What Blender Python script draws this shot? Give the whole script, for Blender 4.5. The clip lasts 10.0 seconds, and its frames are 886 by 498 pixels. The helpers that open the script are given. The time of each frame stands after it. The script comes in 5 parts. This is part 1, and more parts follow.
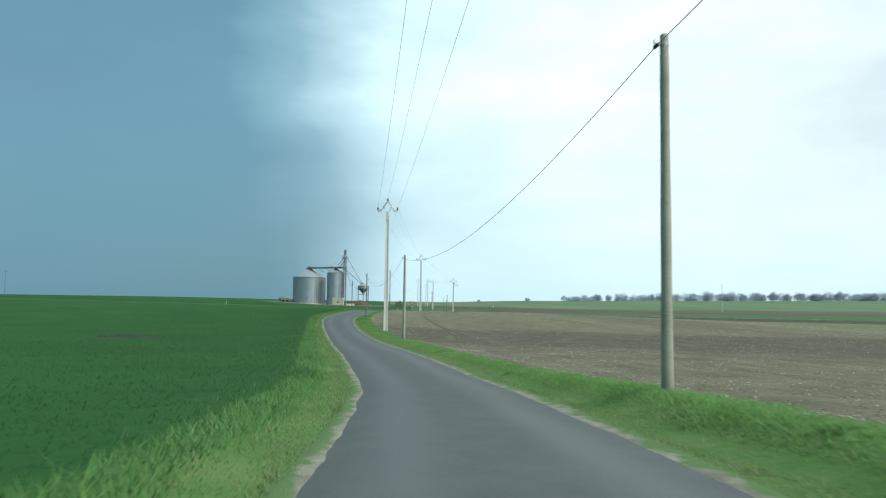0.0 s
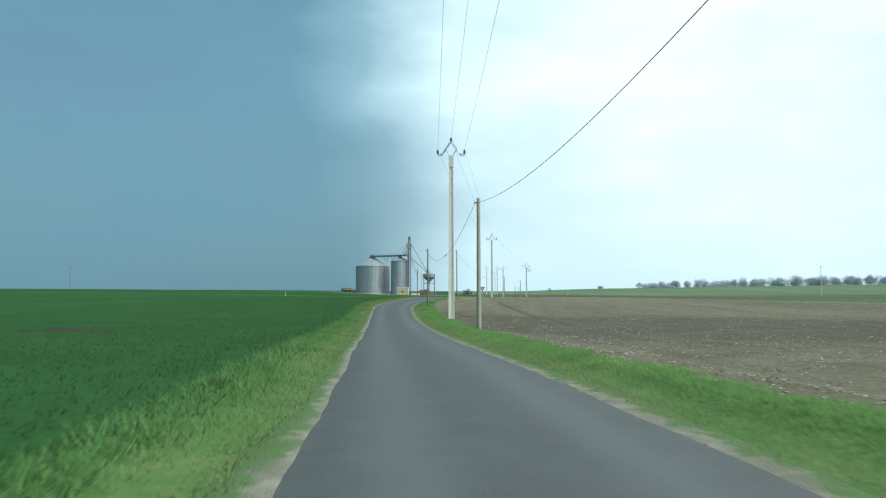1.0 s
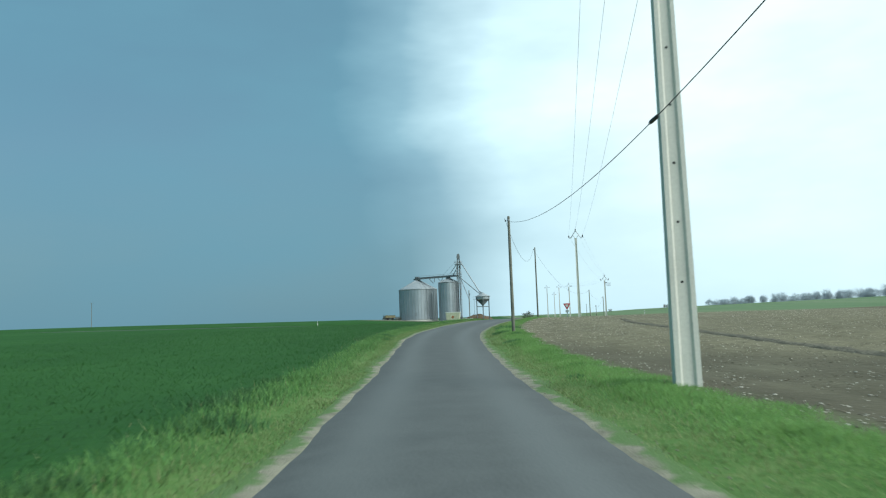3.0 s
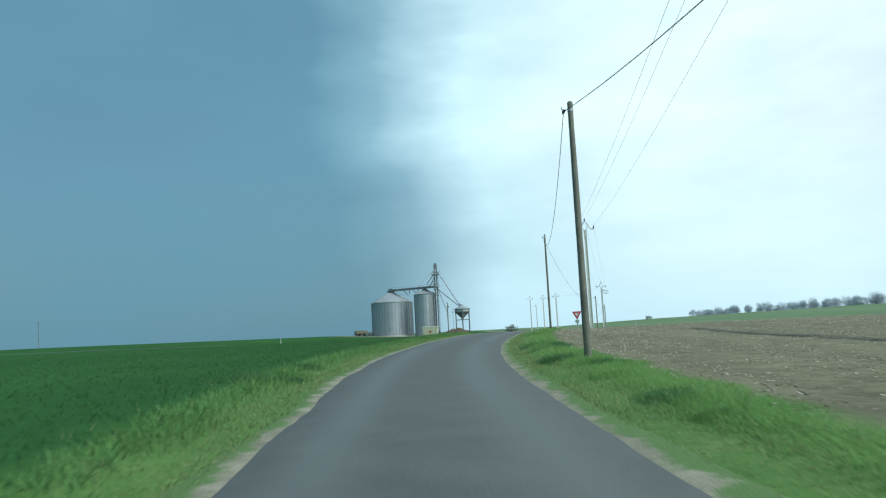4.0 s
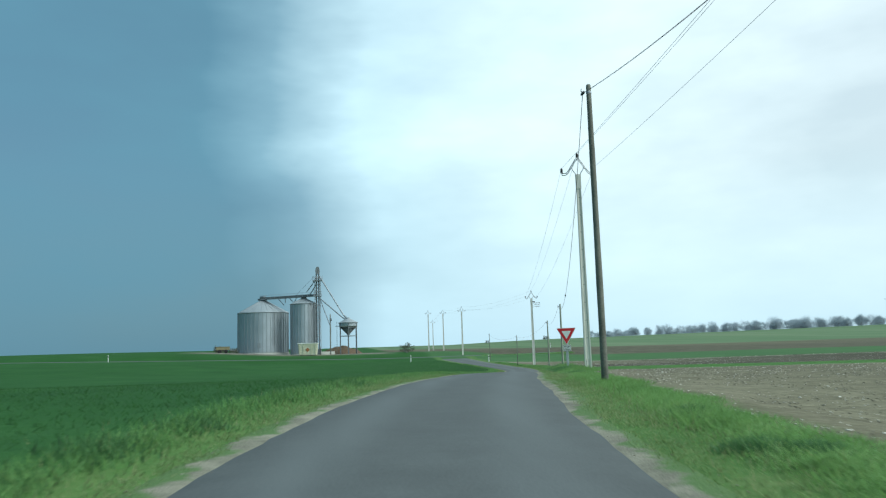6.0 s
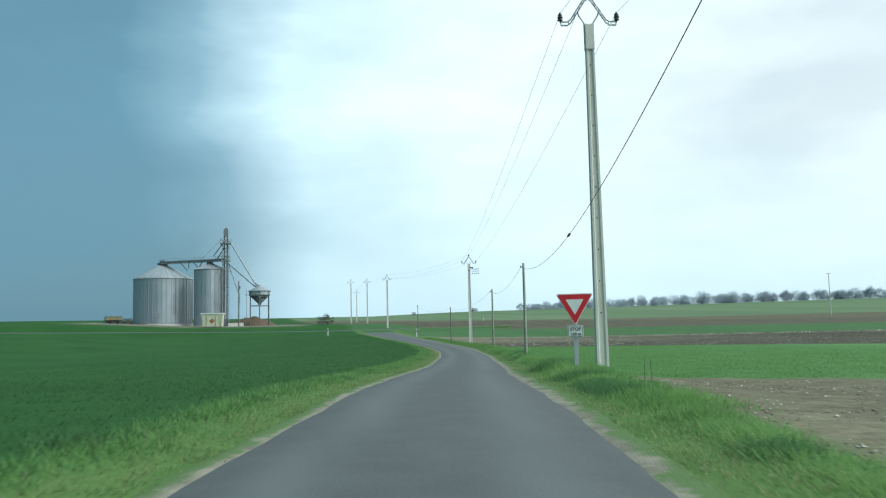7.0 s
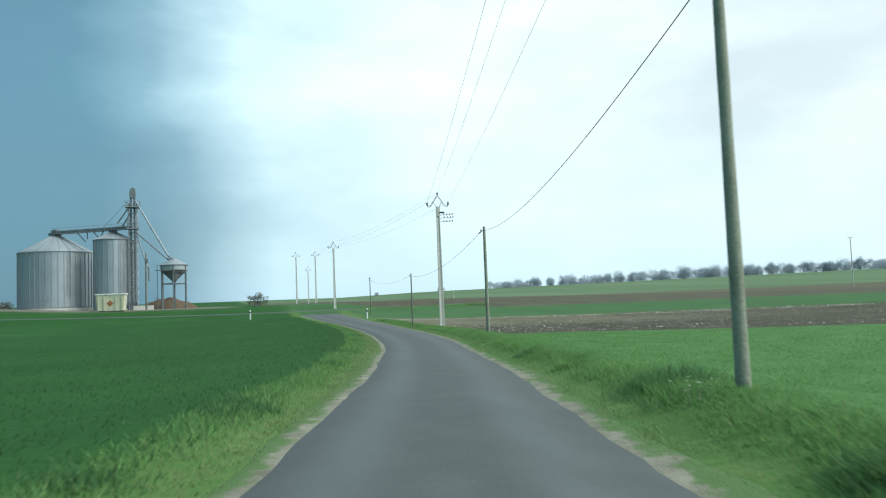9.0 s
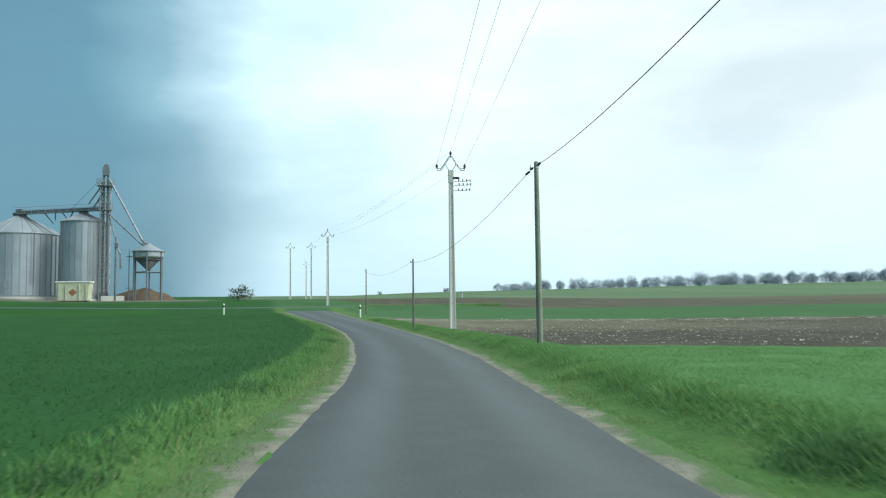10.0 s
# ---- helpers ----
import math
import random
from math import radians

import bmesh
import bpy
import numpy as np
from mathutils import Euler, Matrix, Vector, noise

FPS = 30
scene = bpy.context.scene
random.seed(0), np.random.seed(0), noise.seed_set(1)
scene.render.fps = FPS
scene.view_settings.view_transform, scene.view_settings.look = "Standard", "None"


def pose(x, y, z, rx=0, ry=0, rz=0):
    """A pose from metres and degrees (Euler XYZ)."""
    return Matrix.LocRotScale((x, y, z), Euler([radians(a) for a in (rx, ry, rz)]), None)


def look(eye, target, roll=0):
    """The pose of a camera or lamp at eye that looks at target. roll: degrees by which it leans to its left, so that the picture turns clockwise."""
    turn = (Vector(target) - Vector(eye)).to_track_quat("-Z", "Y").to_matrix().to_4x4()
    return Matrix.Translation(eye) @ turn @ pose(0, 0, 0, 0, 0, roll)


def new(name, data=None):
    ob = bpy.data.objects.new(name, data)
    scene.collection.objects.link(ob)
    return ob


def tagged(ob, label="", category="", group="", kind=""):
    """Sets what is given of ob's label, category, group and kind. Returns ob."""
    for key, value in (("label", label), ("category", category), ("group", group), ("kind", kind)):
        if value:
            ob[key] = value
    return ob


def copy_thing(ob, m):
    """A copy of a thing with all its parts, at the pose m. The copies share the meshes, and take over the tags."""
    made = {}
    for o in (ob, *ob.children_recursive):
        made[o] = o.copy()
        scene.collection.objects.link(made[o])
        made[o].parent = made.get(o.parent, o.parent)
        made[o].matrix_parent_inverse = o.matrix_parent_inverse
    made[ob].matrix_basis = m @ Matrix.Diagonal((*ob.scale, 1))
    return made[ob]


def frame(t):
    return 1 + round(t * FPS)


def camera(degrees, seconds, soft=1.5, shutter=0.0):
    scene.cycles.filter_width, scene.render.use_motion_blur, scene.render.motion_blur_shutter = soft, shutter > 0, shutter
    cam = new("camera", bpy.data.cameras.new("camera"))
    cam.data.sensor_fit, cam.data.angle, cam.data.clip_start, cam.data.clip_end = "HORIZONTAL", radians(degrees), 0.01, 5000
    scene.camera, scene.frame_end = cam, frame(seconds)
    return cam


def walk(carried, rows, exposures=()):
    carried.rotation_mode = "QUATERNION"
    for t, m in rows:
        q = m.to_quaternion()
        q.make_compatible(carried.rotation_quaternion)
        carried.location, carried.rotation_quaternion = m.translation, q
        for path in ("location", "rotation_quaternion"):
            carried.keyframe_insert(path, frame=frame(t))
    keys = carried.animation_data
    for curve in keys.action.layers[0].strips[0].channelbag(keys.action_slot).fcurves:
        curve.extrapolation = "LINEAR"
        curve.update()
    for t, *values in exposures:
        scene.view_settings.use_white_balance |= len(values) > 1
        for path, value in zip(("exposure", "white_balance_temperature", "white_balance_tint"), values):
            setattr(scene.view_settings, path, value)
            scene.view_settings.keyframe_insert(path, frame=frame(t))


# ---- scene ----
# ---------------------------------------------------------------- camera
cam = camera(58.70, 10.0, soft=1.2, shutter=0.12)
PATH = [
    (0, look((0.24, 1.16, 1.94), (2.65, 20.95, 3.48), 0.72)),
    (0.3, look((0.67, 6.89, 1.77), (2.53, 26.76, 3.09), 0.08)),
    (0.5, look((0.89, 10.77, 1.58), (2.48, 30.66, 2.87), 0.14)),
    (1, look((1.36, 20.55, 1.21), (2.09, 40.50, 2.51), -0.10)),
    (1.5, look((1.27, 30.11, 1.21), (1.33, 50.04, 2.91), -2.41)),
    (2, look((1.07, 39.71, 1.17), (0.75, 59.64, 2.71), -1.82)),
    (2.3, look((0.88, 45.49, 1.04), (0.46, 65.42, 2.69), -2.73)),
    (2.5, look((0.70, 49.40, 1.03), (0.19, 69.31, 2.75), -2.41)),
    (2.7, look((0.57, 53.36, 1.01), (0.01, 73.27, 2.86), -1.98)),
    (3.8, look((-0.35, 76.06, 1.10), (-0.31, 95.94, 3.35), -3.25)),
    (4, look((-0.41, 80.15, 1.18), (-0.20, 100.01, 3.53), -2.97)),
    (4.5, look((-0.36, 90.35, 1.54), (0.18, 110.18, 4.06), -3.03)),
    (5, look((-0.08, 100.43, 1.87), (0.90, 120.25, 4.34), -3.03)),
    (5.5, look((0.40, 110.32, 2.20), (2.13, 130.07, 4.79), -3.96)),
    (5.7, look((0.76, 114.22, 2.29), (2.96, 133.92, 4.97), -2.94)),
    (6.8, look((4.22, 135.41, 2.81), (8.72, 154.79, 4.91), -1.42)),
    (7, look((5.04, 138.92, 2.84), (9.79, 158.26, 4.72), -1.29)),
    (7.2, look((5.88, 142.36, 2.83), (10.99, 161.63, 4.50), -1.78)),
    (7.5, look((7.22, 147.38, 2.77), (12.57, 166.57, 4.48), -2.67)),
    (8, look((9.49, 155.71, 2.70), (15.06, 174.85, 4.25), -2.19)),
    (8.5, look((11.67, 163.91, 2.42), (17.25, 183.08, 3.66), -2.34)),
    (9, look((13.92, 172.18, 2.17), (19.52, 191.33, 3.56), -2.28)),
    (9.5, look((16.04, 180.14, 2.00), (21.67, 199.28, 3.46), -2.54)),
    (10, look((18.07, 188.06, 1.79), (23.52, 207.25, 3.23), -0.71)),
]
walk(cam, PATH, [(0.0, 0.28, 6120, 3), (2.5, 0.28, 6120, 2), (4.5, 0.13, 5800, -1), (5.5, 0.12, 5800, -1), (7.5, 0.26, 6020, 3), (10.0, 0.28, 6050, 3)])

# ---------------------------------------------------------------- sky and light
SUN_AZ, SUN_EL = 124.0, 47.0          # degrees clockwise from +y, above the horizon

world = bpy.data.worlds.new("overcast_sky")
scene.world = world
world.use_nodes = True
wn, wl = world.node_tree.nodes, world.node_tree.links
wn.clear()
sky = wn.new("ShaderNodeTexSky")
sky.sky_type, sky.sun_disc = "NISHITA", False
sky.sun_elevation, sky.sun_rotation = radians(SUN_EL), radians(SUN_AZ)
sky.air_density, sky.dust_density, sky.ozone_density = 1.2, 2.0, 1.5
sky_dim = wn.new("ShaderNodeVectorMath")
sky_dim.operation = "SCALE"
sky_dim.inputs["Scale"].default_value = 0.085
wl.new(sky.outputs["Color"], sky_dim.inputs[0])
coord = wn.new("ShaderNodeTexCoord")
# veil of cloud, brightest to the right; its flat dark left imitates tinted side glass
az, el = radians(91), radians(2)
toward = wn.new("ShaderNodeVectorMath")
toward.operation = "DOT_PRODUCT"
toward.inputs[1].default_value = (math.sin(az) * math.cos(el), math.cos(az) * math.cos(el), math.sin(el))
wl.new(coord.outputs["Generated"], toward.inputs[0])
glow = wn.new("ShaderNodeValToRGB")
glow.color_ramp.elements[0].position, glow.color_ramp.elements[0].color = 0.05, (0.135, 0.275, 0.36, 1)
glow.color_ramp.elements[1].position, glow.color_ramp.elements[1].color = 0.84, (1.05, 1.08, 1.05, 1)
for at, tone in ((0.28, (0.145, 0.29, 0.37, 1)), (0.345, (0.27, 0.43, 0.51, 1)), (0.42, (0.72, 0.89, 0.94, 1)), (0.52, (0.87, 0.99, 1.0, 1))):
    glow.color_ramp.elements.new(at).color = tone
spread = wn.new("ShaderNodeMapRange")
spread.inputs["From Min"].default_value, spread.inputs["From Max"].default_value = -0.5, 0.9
wl.new(toward.outputs["Value"], spread.inputs["Value"])
stretch = wn.new("ShaderNodeMapping")
stretch.inputs["Scale"].default_value = (1.6, 1.6, 4.2)
wl.new(coord.outputs["Generated"], stretch.inputs["Vector"])
cloud = wn.new("ShaderNodeTexNoise")
cloud.inputs["Scale"].default_value, cloud.inputs["Detail"].default_value = 1.5, 5.0
cloud.inputs["Roughness"].default_value = 0.5
wl.new(stretch.outputs["Vector"], cloud.inputs["Vector"])
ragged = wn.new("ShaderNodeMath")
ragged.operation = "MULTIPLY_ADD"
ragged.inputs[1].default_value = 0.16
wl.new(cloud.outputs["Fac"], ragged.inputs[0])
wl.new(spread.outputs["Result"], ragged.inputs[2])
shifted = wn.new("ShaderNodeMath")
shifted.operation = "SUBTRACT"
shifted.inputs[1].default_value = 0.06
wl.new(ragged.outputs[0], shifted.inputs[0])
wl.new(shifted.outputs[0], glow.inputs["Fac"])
cover = wn.new("ShaderNodeMapRange")
cover.inputs["From Min"].default_value, cover.inputs["From Max"].default_value = 0.3, 0.7
cover.inputs["To Min"].default_value, cover.inputs["To Max"].default_value = 0.62, 0.97
wl.new(cloud.outputs["Fac"], cover.inputs["Value"])
shade = wn.new("ShaderNodeMapRange")
shade.inputs["From Min"].default_value, shade.inputs["From Max"].default_value = 0.25, 0.75
shade.inputs["To Min"].default_value, shade.inputs["To Max"].default_value = 0.92, 1.10
wl.new(cloud.outputs["Fac"], shade.inputs["Value"])
lit_cloud = wn.new("ShaderNodeVectorMath")
lit_cloud.operation = "SCALE"
wl.new(glow.outputs["Color"], lit_cloud.inputs[0])
wl.new(shade.outputs["Result"], lit_cloud.inputs["Scale"])
mixed = wn.new("ShaderNodeMix")
mixed.data_type = "RGBA"
wl.new(cover.outputs["Result"], mixed.inputs["Factor"])
wl.new(sky_dim.outputs["Vector"], mixed.inputs["A"])
wl.new(lit_cloud.outputs["Vector"], mixed.inputs["B"])
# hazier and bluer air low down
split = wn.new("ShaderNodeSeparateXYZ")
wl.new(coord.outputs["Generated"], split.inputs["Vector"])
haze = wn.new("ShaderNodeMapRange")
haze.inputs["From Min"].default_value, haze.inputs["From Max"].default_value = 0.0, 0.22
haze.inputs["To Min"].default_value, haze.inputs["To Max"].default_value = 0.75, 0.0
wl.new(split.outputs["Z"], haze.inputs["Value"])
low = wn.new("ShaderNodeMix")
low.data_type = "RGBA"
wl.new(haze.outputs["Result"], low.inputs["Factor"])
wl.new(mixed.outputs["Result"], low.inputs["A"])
# low air darkened on the left too, for the tinted glass
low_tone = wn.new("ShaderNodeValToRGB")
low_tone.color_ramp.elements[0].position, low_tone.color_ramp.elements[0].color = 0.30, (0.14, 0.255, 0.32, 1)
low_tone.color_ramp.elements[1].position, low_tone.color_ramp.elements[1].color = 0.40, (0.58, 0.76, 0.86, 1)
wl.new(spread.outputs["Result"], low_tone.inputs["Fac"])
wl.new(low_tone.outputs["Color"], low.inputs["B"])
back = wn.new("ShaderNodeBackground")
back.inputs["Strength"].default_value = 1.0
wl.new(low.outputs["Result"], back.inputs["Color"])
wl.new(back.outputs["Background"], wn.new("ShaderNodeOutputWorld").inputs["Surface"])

sun = new("sun", bpy.data.lights.new("sun", "SUN"))
sun.data.energy, sun.data.angle, sun.data.color = 2.15, radians(26), (1.0, 0.97, 0.92)
sun_way = Vector((math.sin(radians(SUN_AZ)) * math.cos(radians(SUN_EL)), math.cos(radians(SUN_AZ)) * math.cos(radians(SUN_EL)), math.sin(radians(SUN_EL))))
sun.matrix_world = look(sun_way * 200, (0, 0, 0))


# ---------------------------------------------------------------- materials
def material(name, colour, rough=0.8, metal=0.0, vary=0.25, scale=3.0, fine=40.0, bump=0.2, second=None, depth=0.01, spec=0.3):
    """Paint with blotches, fine grain, relief and a little difference from piece to piece."""
    m = bpy.data.materials.new(name)
    m.use_nodes = True
    n, l = m.node_tree.nodes, m.node_tree.links
    b = n["Principled BSDF"]
    b.inputs["Metallic"].default_value = metal
    b.inputs["Specular IOR Level"].default_value = spec
    tc = n.new("ShaderNodeTexCoord")
    big, small = n.new("ShaderNodeTexNoise"), n.new("ShaderNodeTexNoise")
    big.inputs["Scale"].default_value, big.inputs["Detail"].default_value = scale, 4
    small.inputs["Scale"].default_value, small.inputs["Detail"].default_value = fine, 3
    for t in (big, small):
        l.new(tc.outputs["Object"], t.inputs["Vector"])
    dark = tuple(c * (1 - vary) for c in colour)
    light = second or tuple(min(1, c * (1 + vary)) for c in colour)
    ramp = n.new("ShaderNodeValToRGB")
    ramp.color_ramp.elements[0].position, ramp.color_ramp.elements[0].color = 0.3, (*dark, 1)
    ramp.color_ramp.elements[1].position, ramp.color_ramp.elements[1].color = 0.7, (*light, 1)
    both = n.new("ShaderNodeMath")
    both.operation = "MULTIPLY_ADD"
    both.inputs[1].default_value = 0.4
    l.new(small.outputs["Fac"], both.inputs[0])
    half = n.new("ShaderNodeMath")
    half.operation = "MULTIPLY"
    half.inputs[1].default_value = 0.6
    l.new(big.outputs["Fac"], half.inputs[0])
    l.new(half.outputs[0], both.inputs[2])
    l.new(both.outputs[0], ramp.inputs["Fac"])
    info = n.new("ShaderNodeObjectInfo")
    tone = n.new("ShaderNodeMapRange")
    tone.inputs["To Min"].default_value, tone.inputs["To Max"].default_value = 0.92, 1.08
    l.new(info.outputs["Random"], tone.inputs["Value"])
    hsv = n.new("ShaderNodeHueSaturation")
    l.new(tone.outputs["Result"], hsv.inputs["Value"])
    l.new(ramp.outputs["Color"], hsv.inputs["Color"])
    l.new(hsv.outputs["Color"], b.inputs["Base Color"])
    r = n.new("ShaderNodeMapRange")
    r.inputs["To Min"].default_value, r.inputs["To Max"].default_value = max(0.05, rough - 0.12), min(1, rough + 0.12)
    l.new(big.outputs["Fac"], r.inputs["Value"])
    l.new(r.outputs["Result"], b.inputs["Roughness"])
    if bump:
        bp = n.new("ShaderNodeBump")
        bp.inputs["Strength"].default_value, bp.inputs["Distance"].default_value = bump, depth
        l.new(small.outputs["Fac"], bp.inputs["Height"])
        l.new(bp.outputs["Normal"], b.inputs["Normal"])
    return m


def blade_material(name, colours, rough=0.6, thin=0.0, upright=0.0, blotch=0.6):
    """Leaves and blades: each loose island takes a tone of its own."""
    m = bpy.data.materials.new(name)
    m.use_nodes = True
    n, l = m.node_tree.nodes, m.node_tree.links
    b = n["Principled BSDF"]
    b.inputs["Roughness"].default_value = rough
    b.inputs["Specular IOR Level"].default_value = 0.2
    geo = n.new("ShaderNodeNewGeometry")
    ramp = n.new("ShaderNodeValToRGB")
    ramp.color_ramp.elements[0].color, ramp.color_ramp.elements[1].color = (*colours[0], 1), (*colours[-1], 1)
    for i, c in enumerate(colours[1:-1]):
        ramp.color_ramp.elements.new((i + 1) / (len(colours) - 1)).color = (*c, 1)
    patch = n.new("ShaderNodeTexNoise")
    patch.inputs["Scale"].default_value = blotch
    patch.inputs["Detail"].default_value = 3
    l.new(geo.outputs["Position"], patch.inputs["Vector"])
    add = n.new("ShaderNodeMath")
    add.operation = "MULTIPLY_ADD"
    add.inputs[1].default_value = 0.5
    l.new(geo.outputs["Random Per Island"], add.inputs[0])
    l.new(patch.outputs["Fac"], add.inputs[2])
    sub = n.new("ShaderNodeMath")
    sub.operation = "SUBTRACT"
    sub.inputs[1].default_value = 0.25
    l.new(add.outputs[0], sub.inputs[0])
    l.new(sub.outputs[0], ramp.inputs["Fac"])
    l.new(ramp.outputs["Color"], b.inputs["Base Color"])
    if upright:
        # a close stand of soft blades takes its light as one surface does
        lean = n.new("ShaderNodeVectorMath")
        lean.operation = "MULTIPLY_ADD"
        lean.inputs[1].default_value = (1 - upright,) * 3
        lean.inputs[2].default_value = (0, 0, upright)
        l.new(geo.outputs["Normal"], lean.inputs[0])
        unit = n.new("ShaderNodeVectorMath")
        unit.operation = "NORMALIZE"
        l.new(lean.outputs["Vector"], unit.inputs[0])
        l.new(unit.outputs["Vector"], b.inputs["Normal"])
    if thin:
        # light that shines through thin leaves
        tr = n.new("ShaderNodeBsdfTranslucent")
        l.new(ramp.outputs["Color"], tr.inputs["Color"])
        mx = n.new("ShaderNodeMixShader")
        mx.inputs["Fac"].default_value = thin
        l.new(b.outputs["BSDF"], mx.inputs[1])
        l.new(tr.outputs["BSDF"], mx.inputs[2])
        l.new(mx.outputs["Shader"], n["Material Output"].inputs["Surface"])
    return m


WOOD = material("weathered_pole_wood", (0.37, 0.37, 0.275), 0.85, vary=0.3, scale=1.2, fine=30, bump=0.5, second=(0.48, 0.47, 0.38))
DARK_WOOD = material("creosoted_pole_wood", (0.115, 0.117, 0.094), 0.85, vary=0.4, scale=1.2, fine=30, bump=0.5, second=(0.27, 0.273, 0.225))
GREY_WOOD = material("greyed_pole_wood", (0.25, 0.265, 0.20), 0.85, vary=0.35, scale=1.2, fine=30, bump=0.5, second=(0.42, 0.435, 0.35))
CONCRETE = material("cast_concrete", (0.62, 0.61, 0.54), 0.9, vary=0.12, scale=0.8, fine=22, bump=0.35, depth=0.006)
HOLE_SHADE = material("dark_hollow", (0.02, 0.02, 0.02), 0.9, bump=0)
STEEL = material("galvanised_steel", (0.37, 0.39, 0.40), 0.5, metal=0.55, vary=0.15, scale=4, fine=60, bump=0.08)
DULL_STEEL = material("dull_grey_steel", (0.19, 0.205, 0.21), 0.6, metal=0.4, vary=0.2, scale=0.7, fine=12, bump=0.1)
BIN_STEEL = material("galvanised_bin_sheet", (0.46, 0.50, 0.52), 0.42, metal=0.62, vary=0.14, scale=0.35, fine=6, bump=0.12, depth=0.02)
BIN_ROOF = material("galvanised_roof_sheet", (0.35, 0.38, 0.39), 0.55, metal=0.4, vary=0.12, scale=0.5, fine=8, bump=0.1)
INSULATOR = material("brown_glazed_insulator", (0.05, 0.04, 0.04), 0.3, vary=0.2, bump=0.0, spec=0.5)
CABLE = material("black_cable_sheath", (0.055, 0.055, 0.058), 0.55, vary=0.2, bump=0.0)
WIRE = material("aluminium_wire", (0.34, 0.36, 0.37), 0.5, metal=0.5, vary=0.2, bump=0.0)
SIGN_RED = material("sign_red_film", (0.64, 0.025, 0.035), 0.4, vary=0.12, scale=5, fine=80, bump=0.03, spec=0.5)
SIGN_WHITE = material("sign_white_film", (0.84, 0.84, 0.78), 0.45, vary=0.07, scale=5, fine=80, bump=0.03, spec=0.5)
SIGN_BACK = material("sign_grey_metal", (0.34, 0.36, 0.36), 0.55, metal=0.4, vary=0.1, bump=0.05)
POST_STEEL = material("pale_galvanised_post", (0.50, 0.52, 0.53), 0.6, metal=0.15, vary=0.12, scale=3, fine=40, bump=0.05)
BLACK = material("black_lettering", (0.02, 0.02, 0.022), 0.6, vary=0.1, bump=0.0)
WHITE_PLASTIC = material("white_post_plastic", (0.74, 0.75, 0.72), 0.5, vary=0.08, scale=6, fine=50, bump=0.05)
SKIP_PAINT = material("faded_cream_paint", (0.62, 0.62, 0.40), 0.6, vary=0.2, scale=1.1, fine=14, bump=0.1, second=(0.72, 0.71, 0.55))
SKIP_MARK = material("faded_red_brown_mark", (0.36, 0.16, 0.07), 0.7, vary=0.3, scale=2, fine=20, bump=0.05)
TRAILER_PAINT = material("dusty_ochre_paint", (0.24, 0.215, 0.12), 0.7, vary=0.25, scale=1.5, bump=0.1)
EARTH = material("heaped_brown_earth", (0.115, 0.082, 0.052), 0.95, vary=0.35, scale=0.9, fine=6, bump=0.7, depth=0.12)
FURROW = material("turned_dark_earth", (0.122, 0.114, 0.083), 0.95, vary=0.3, scale=1.2, fine=9, bump=0.8, depth=0.06)
DAMP_EARTH = material("damp_dark_earth", (0.040, 0.046, 0.028), 0.95, vary=0.3, scale=1.0, fine=9, bump=0.7, depth=0.05)
RUBBER = material("black_rubber", (0.025, 0.025, 0.025), 0.8, bump=0.1)
GRIT = blade_material("sandy_grit", ((0.17, 0.16, 0.115), (0.26, 0.245, 0.18), (0.40, 0.38, 0.30)), 0.9)
STONE = blade_material("pale_flint", ((0.36, 0.34, 0.27), (0.60, 0.58, 0.49), (0.86, 0.84, 0.75)), 0.8, upright=0.7)
CLOD = blade_material("earth_clod", ((0.125, 0.116, 0.083), (0.165, 0.154, 0.112), (0.22, 0.207, 0.155)), 0.95, upright=0.75)
PALE_CLOD = blade_material("dry_earth_clod", ((0.18, 0.170, 0.120), (0.22, 0.206, 0.15), (0.29, 0.27, 0.205)), 0.95, upright=0.6)
GRASS = blade_material("verge_grass", ((0.095, 0.205, 0.055), (0.155, 0.31, 0.083), (0.21, 0.385, 0.115), (0.29, 0.42, 0.16)), thin=0.4, upright=0.8)
SHORT_GRASS = blade_material("trodden_grass", ((0.115, 0.195, 0.065), (0.175, 0.27, 0.09), (0.25, 0.32, 0.13), (0.34, 0.36, 0.19)), thin=0.4, upright=0.6)
# weeds' own deep green, with shade between the blades put into the tone
SHADE_TONED_WEEDS = blade_material("rank_weeds", ((0.060, 0.150, 0.052), (0.085, 0.195, 0.066), (0.115, 0.24, 0.085)), thin=0.4, upright=0.75, blotch=1.5)
WHEAT = blade_material("young_wheat", ((0.112, 0.245, 0.072), (0.138, 0.292, 0.086), (0.165, 0.33, 0.105)), thin=0.4, upright=0.6)
# corn on the left: green darkened to imitate tinted side glass
GLASS_TINTED_WHEAT = blade_material("deep_green_wheat", ((0.036, 0.105, 0.027), (0.047, 0.130, 0.034), (0.060, 0.155, 0.043)), thin=0.4, upright=0.88)
DRY_GRASS = blade_material("dry_grass", ((0.27, 0.29, 0.13), (0.38, 0.38, 0.2)), thin=0.4, upright=0.5)
BARK = material("grey_bark", (0.33, 0.34, 0.34), 0.9, vary=0.3, scale=1.5, fine=20, bump=0.4)
# twigs paler and bluer than bare wood: distance haze put into the colour
HAZED_TWIGS = blade_material("spring_twigs_and_buds", ((0.40, 0.48, 0.53), (0.48, 0.565, 0.61), (0.56, 0.635, 0.66)), 0.85, thin=0.4, upright=0.6)
BUSH_LEAF = blade_material("dark_bush_leaves", ((0.09, 0.10, 0.07), (0.13, 0.14, 0.10), (0.18, 0.185, 0.13)), 0.8, thin=0.3)


